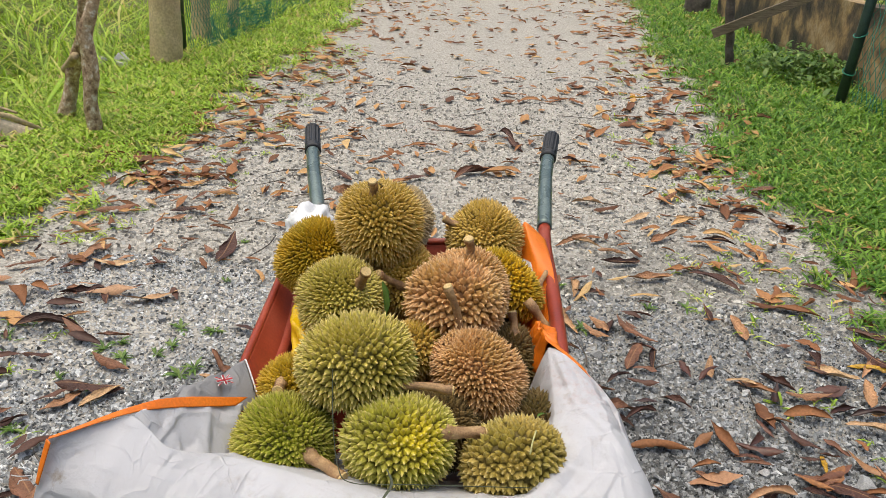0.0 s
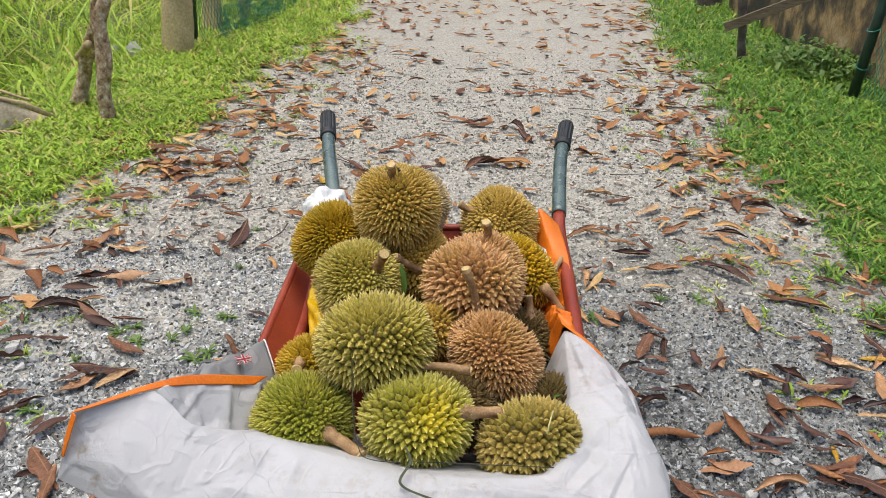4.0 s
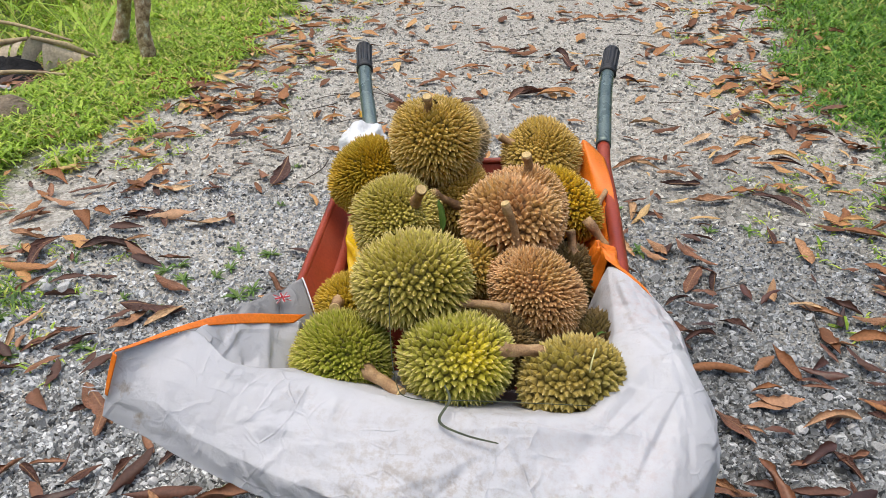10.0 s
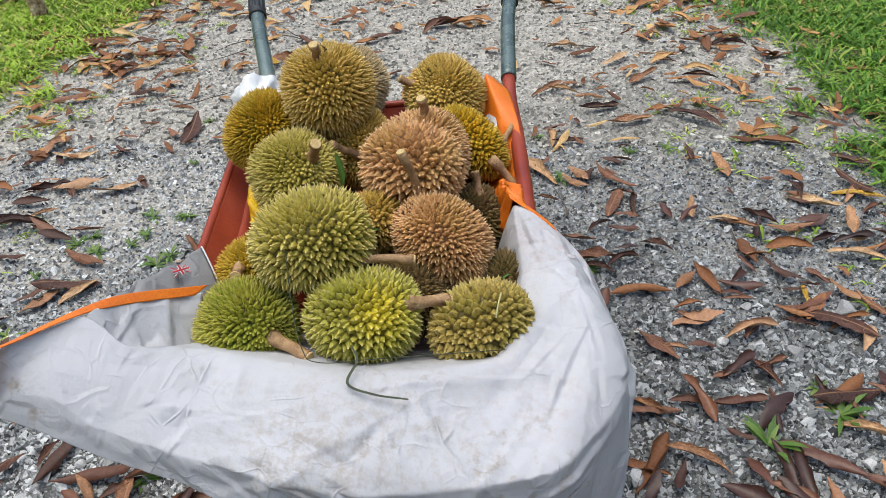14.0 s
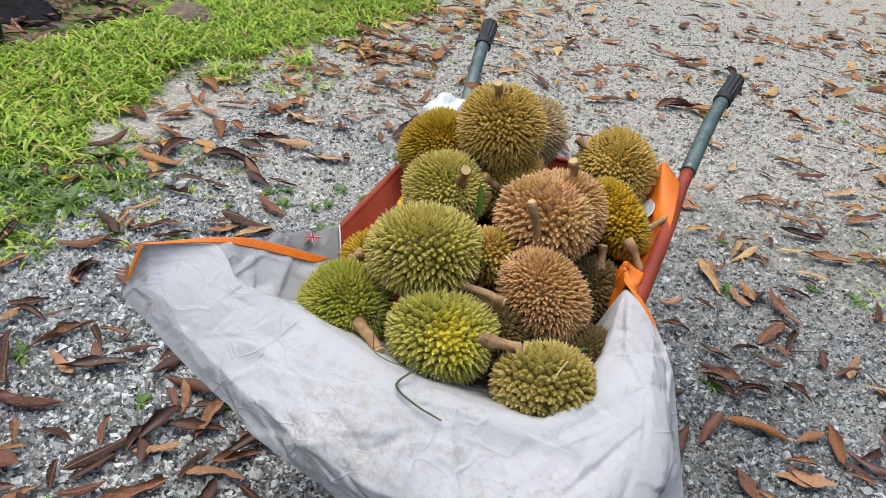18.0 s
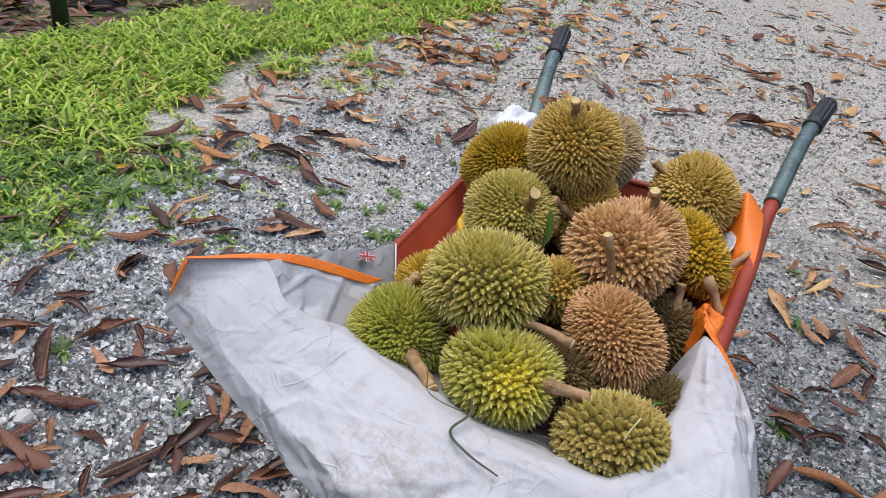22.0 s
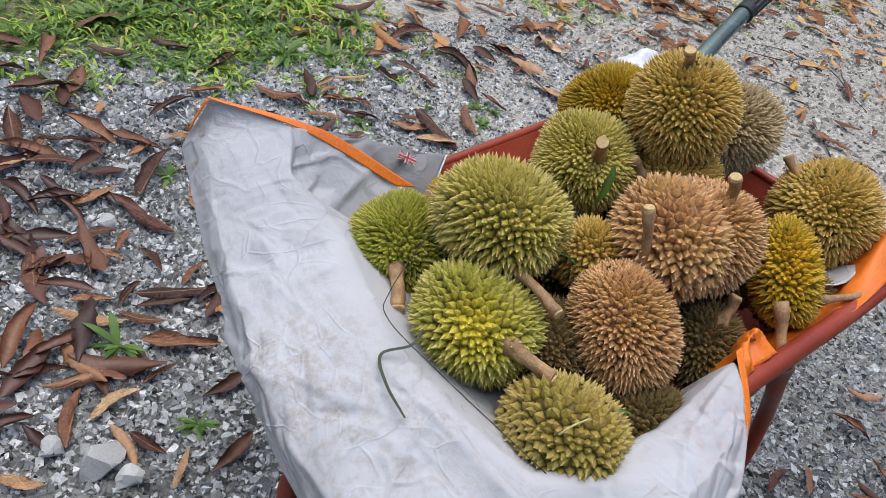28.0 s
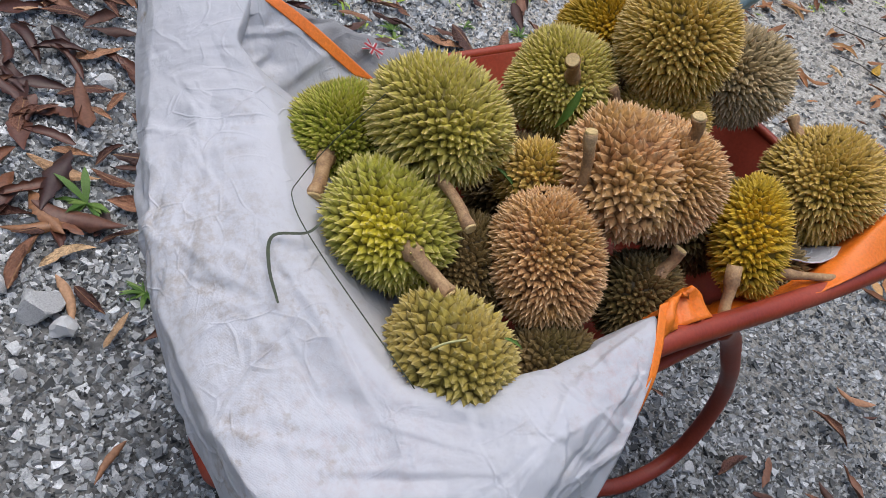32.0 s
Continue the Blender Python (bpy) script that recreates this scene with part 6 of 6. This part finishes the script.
def pipe(name, p, q, r, material, label):
    ob = part(name, tube(name, [p, Vector(p).lerp(Vector(q), 0.5), q], r, 14), material)
    return tagged(ob, label, "post")


pipe("fence_pole", (-2.82, 5.32, -0.03), (-2.77, 5.30, 1.7), 0.035, POLE_GREEN, "dark green pipe post of the net fence")
pipe("fence_pole", (-2.38, 0.94, -0.03), (-2.42, 0.96, 1.5), 0.032, POLE_GREEN, "dark green pipe post in the grass")
pipe("fence_pole", (2.29, 4.73, -0.03), (2.39, 4.72, 1.3), 0.035, POLE_GREEN, "leaning dark green pipe post")
knotty("fence_post", [(1.83, 6.11, -0.02), (1.77, 6.12, 0.35), (1.66, 6.14, 1.2)], [0.035, 0.036, 0.033], 12, BARK_DARK, "dark weathered round fence post", "fence post", 15)


def plank(p, q, w, t):
    p, q = Vector(p), Vector(q)
    d = (q - p).normalized()
    s = d.cross(Vector((0, 1, 0))).normalized()
    n = d.cross(s)
    bm = bmesh.new()
    vs = []
    for k in range(9):
        c = p.lerp(q, k / 8)
        jit = 0.004 * nz(k * 1.7, 3.0)
        vs.append([bm.verts.new(c + s * (a * w / 2 + jit) + n * b * t / 2) for a, b in ((-1, -1), (1, -1), (1, 1), (-1, 1))])
    for a, b in zip(vs, vs[1:]):
        for k in range(4):
            bm.faces.new((a[k], a[(k + 1) % 4], b[(k + 1) % 4], b[k]))
    bm.faces.new(vs[0][::-1])
    bm.faces.new(vs[-1])
    return bm


tagged(part("plank", plank((1.62, 6.05, 0.31), (2.66, 5.98, 0.80), 0.075, 0.03), WOOD), "weathered grey plank leaning across the post", "plank")


def net(name, p0, p1, top, seed, label, cell=0.09, sag=0.0):
    """A drooping net of knotted cords between two posts."""
    p0, p1 = Vector(p0), Vector(p1)
    ln = (p1 - p0).length
    nu, nv = int(ln / cell), int(top / cell) + 2
    side = (p1 - p0).normalized().cross(Vector((0, 0, 1)))
    grid = []
    for i in range(nu + 1):
        row = []
        for j in range(nv + 1):
            u, v = i / nu, j / nv
            if j % 2:
                u = min(1.0, u + 0.5 / nu)
            q = p0.lerp(p1, u)
            z = height(q.x, q.y) + top * v * (1 - sag * math.sin(math.pi * u) * v)
            w = 0.05 * nz(u * 9, v * 4, seed) + (0.06 * (1 - v) ** 2)
            row.append(q + side * w + Vector((0, 0, z + 0.02 * nz(u * 14, v * 9, seed + 4))))
        grid.append(row)
    verts, faces = [], []

    def cordlet(a, b):
        o = len(verts)
        d = (b - a).normalized()
        s = d.orthogonal().normalized() * 0.0022
        t = d.cross(s)
        for c in (a, b):
            for k in range(3):
                g = 2 * math.pi * k / 3
                verts.append(c + s * math.cos(g) + t * math.sin(g))
        for k in range(3):
            q = (k + 1) % 3
            faces.append((o + k, o + q, o + 3 + q, o + 3 + k))

    for i in range(nu):
        for j in range(nv):
            if j % 2:
                cordlet(grid[i][j], grid[i][j + 1])
                cordlet(grid[i][j], grid[i + 1][j + 1])
            else:
                cordlet(grid[i][j], grid[i][j + 1])
                cordlet(grid[i + 1][j], grid[i][j + 1])
    ob = part(name, mesh_of(name, verts, faces), NET)
    return tagged(ob, label, "net fence")


net("net_fence", (-2.80, 5.33, 0), (-3.15, 9.8, 0), 1.5, 2.0, "drooping green net fence along the verge", 0.055, 0.25)
net("net_fence", (-2.70, 5.5, 0), (-2.85, 7.6, 0), 0.28, 5.0, "bunched green netting lying at the fence's foot", 0.035)
net("net_fence", (2.38, 4.78, 0), (2.62, 3.2, 0), 1.1, 8.0, "green net fence tied to the leaning post", 0.06)
for k, z in enumerate((0.25, 0.5, 0.95)):
    x = 2.29 + 0.10 * z / 1.3
    y = 4.73 - 0.01 * z / 1.3
    ringp = [(x + 0.042 * math.cos(a), y + 0.042 * math.sin(a), z + 0.02 * math.sin(a + k)) for a in np.linspace(0, 6.28, 14)]
    tagged(part("net_tie", tube("net_tie", ringp, 0.004, 6), NET), "green cord tied round the leaning post", "cord")


def garden_wall():
    bm = bmesh.new()
    nx, nzz = 60, 14
    rows = []
    for i in range(nx + 1):
        y = 3.2 + 7.4 * i / nx
        x = 2.62 - 0.02 * (y - 5)
        rows.append([])
        for side in (0, 1):
            for j in range(nzz + 1):
                z = -0.05 + 0.68 * j / nzz
                off = 0.012 * nz(y, z, side, 3.0)
                rows[-1].append(bm.verts.new((x + side * 0.16 + off, y, z + (0.01 * nz(y, 0, 3, 5) if j == nzz else 0))))
    m = nzz + 1
    for a, b in zip(rows, rows[1:]):
        for j in range(nzz):
            bm.faces.new((a[j], a[j + 1], b[j + 1], b[j]))
            bm.faces.new((a[m + j], b[m + j], b[m + j + 1], a[m + j + 1]))
        bm.faces.new((a[nzz], a[m + nzz], b[m + nzz], b[nzz]))
    for r in (rows[0], rows[-1]):
        for j in range(nzz):
            bm.faces.new((r[j], r[j + 1], r[m + j + 1], r[m + j]))
    return bm


tagged(part("wall_garden", garden_wall(), WALL, None, smooth=False), "low yellowish plaster wall stained black with mould", "wall", kind="structure")
knotty("tree_trunk", [(2.30, 11.0, -0.05), (2.30, 11.0, 0.4), (2.33, 11.05, 1.6)], [0.2, 0.17, 0.16], 20, BARK_DARK, "dark weathered trunk at the wall's end", "tree trunk", 19)


# ---------------------------------------------------------------- heap of garden waste
def mound(c, rx, ry, h, seed, n=40):
    verts, faces = [], []
    for j in range(n + 1):
        for i in range(n + 1):
            u, v = 2 * i / n - 1, 2 * j / n - 1
            d = math.hypot(u, v)
            x, y = c[0] + u * rx, c[1] + v * ry
            k = max(0.0, 1 - d * d)
            z = height(x, y) - 0.03 + (h * k + 0.03) * (1 + 0.5 * nz(x, y, seed, 5.0)) + 0.03 * k * nz(x, y, seed, 17)
            verts.append((x, y, z if d < 1 else height(x, y) - 0.03))
    for j in range(n):
        for i in range(n):
            a = j * (n + 1) + i
            faces.append((a, a + 1, a + n + 2, a + n + 1))
    return mesh_of("mound", verts, faces, True)


tagged(part("earth_mound", mound((-2.20, 1.78, 0), 0.17, 0.13, 0.08, 3.0), EARTH), "low mound of dug brown earth in the grass", "earth mound")
tagged(part("plastic_sheet", mound((-2.78, 1.30, 0), 0.26, 0.16, 0.10, 12.0), BLACK_SHEET), "crumpled black plastic sheet among the dry leaves", "plastic sheet")
tagged(part("plastic_sheet", mound((-2.70, 2.36, 0), 0.24, 0.22, 0.10, 9.0), BLACK_SHEET), "black plastic sheet heaped on the bank", "plastic sheet")


def frond(base, tip, n_leaf, seed):
    """A fallen palm sheath: a stout rib with torn flaps hanging from it."""
    r = random.Random(seed)
    thing = empty("palm_frond", Matrix.Translation(base), "dry broken palm frond with torn grey flaps", "palm frond")
    inv = Matrix.Translation(base).inverted()
    base, tip = Vector(base), Vector(tip)
    part("rib", tube("rib", [inv @ base, inv @ (base.lerp(tip, 0.5) + Vector((0, 0, 0.02))), inv @ tip], [0.012, 0.016, 0.010], 10), HUSK, thing, "pale stiff rib")
    for i in range(n_leaf // 3, n_leaf):
        p = base.lerp(tip, (i + 0.3) / n_leaf)
        w = r.uniform(0.085, 0.115)
        d = (tip - base).normalized() * w
        drop = Vector((r.gauss(-0.02, 0.03), r.uniform(-0.10, -0.04), -p.z * 0.85))
        bm = bmesh.new()
        rows = []
        for k in range(5):
            t = k / 4
            c = p + drop * t + Vector((0, 0, 0.03 * math.sin(3.14 * t)))
            ww = d * (0.5 - 0.26 * t)
            rows.append([bm.verts.new(inv @ (c - ww)), bm.verts.new(inv @ (c + Vector((0, -0.008, 0)))), bm.verts.new(inv @ (c + ww))])
        for a, b in zip(rows, rows[1:]):
            for k in range(2):
                bm.faces.new((a[k], a[k + 1], b[k + 1], b[k]))
        part("flap", bm, FLAP, thing, smooth=True)


frond((-2.33, 2.69, 0.03), (-2.55, 2.47, 0.19), 5, 4)
frond((-2.98, 2.58, 0.06), (-2.57, 2.48, 0.18), 4, 7)
for k, (p, q) in enumerate((((-2.62, 2.05, 0.10), (-2.28, 2.36, 0.04)), ((-3.3, 2.95, 0.16), (-2.55, 2.78, 0.10)))):
    pts = [p, tuple(Vector(p).lerp(Vector(q), 0.5) + Vector((0, 0, 0.02))), q]
    tagged(part("dead_stick", tube("dead_stick", spline(pts, 10), list(np.linspace(0.014, 0.007, 10)), 8), HUSK), "pale dry stick on the waste heap", "stick")
for x, y, s in ((-3.05, 4.75, 0.16), (-2.98, 4.62, 0.10), (-3.2, 4.7, 0.12), (-2.45, 2.08, 0.09)):
    ob = new("stone", ROCKS[int(s * 50) % 8])
    ob.matrix_world = pose(x, y, height(x, y) + 0.2 * s, 10, 5, x * 200) @ Matrix.Scale(s * 1.3, 4)
    tagged(ob, "pale block of stone in the grass", "stone")
# dry leaf caught on the top durian, and green leaf scraps in the heap
ob = new("fallen_leaf", LEAVES[3])
ob.matrix_world = pose(-0.052, 0.268, 0.672, 55, 20, 60) @ Matrix.Scale(0.085, 4)
tagged(ob, "dark brown curled leaf caught behind the top durian", "leaf")
for x, y, z, a, b, ln in ((0.118, -0.032, 0.535, 20, 30, 0.03), (0.300, -0.105, 0.515, 15, 50, 0.022)):
    ob = new("green_leaf", LEAVES[1].copy())
    ob.data.materials.clear()
    ob.data.materials.append(WEED)
    ob.matrix_world = pose(x, y, z, 0, a, b) @ Matrix.Scale(ln, 4)
    tagged(ob, "torn green leaf scrap stuck among the durians", "leaf")
down, out = Vector((0.10, -0.30, -0.95)).normalized(), Vector((0.5, -0.7, 0.45))
out = (out - down * out.dot(down)).normalized()
ob = new("green_leaf", LEAVES[1].copy())
ob.data.materials.clear()
ob.data.materials.append(WEED)
ob.matrix_world = Matrix.Translation((0.052, 0.070, 0.572)) @ Matrix((down, out.cross(down), out)).transposed().to_4x4() @ Matrix.Scale(0.058, 4)
tagged(ob, "dark green leaf hanging beside a thick stem", "leaf")


# ---------------------------------------------------------------- added tree belt that blocks the low sky
def tree_screen():
    """An added, unseen belt of trees that blocks the low sky light on every side."""
    n, m = 120, 10
    verts, faces, tufts = [], [], []
    r = random.Random(91)
    for i in range(n):
        a = 2 * math.pi * i / n
        for j in range(m + 1):
            t = j / m
            rad = 15.0 + 1.6 * nz(math.cos(a) * 3, math.sin(a) * 3, t * 2, 1.7) + (1.2 if j == m else 0.0)
            top = 6.2 + 1.8 * nz(math.cos(a) * 5, math.sin(a) * 5, 9, 1.3)
            x, y = rad * math.cos(a), 3.0 + (rad + 3.0) * math.sin(a)
            z = (height(x, y) - 0.1) * (1 - t) + top * t
            verts.append((x, y, z))
            for _ in range(3):
                tufts.append((x + r.gauss(0, 0.35), y + r.gauss(0, 0.35), z + r.gauss(0, 0.3), r.uniform(0.7, 1.5)))
    for i in range(n):
        for j in range(m):
            q = (i + 1) % n
            faces.append((i * (m + 1) + j, q * (m + 1) + j, q * (m + 1) + j + 1, i * (m + 1) + j + 1))
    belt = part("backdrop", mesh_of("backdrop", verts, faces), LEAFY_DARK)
    tagged(belt, "added unseen belt of dark green trees, blocks the low sky light", "trees", kind="structure")
    blades("tree_foliage", tufts, 92, LEAFY, "dark green foliage of the added unseen tree belt", width=(0.14, 0.26), length=(0.3, 0.7), per=(4, 8), spread=0.3, category="foliage")


tree_screen()
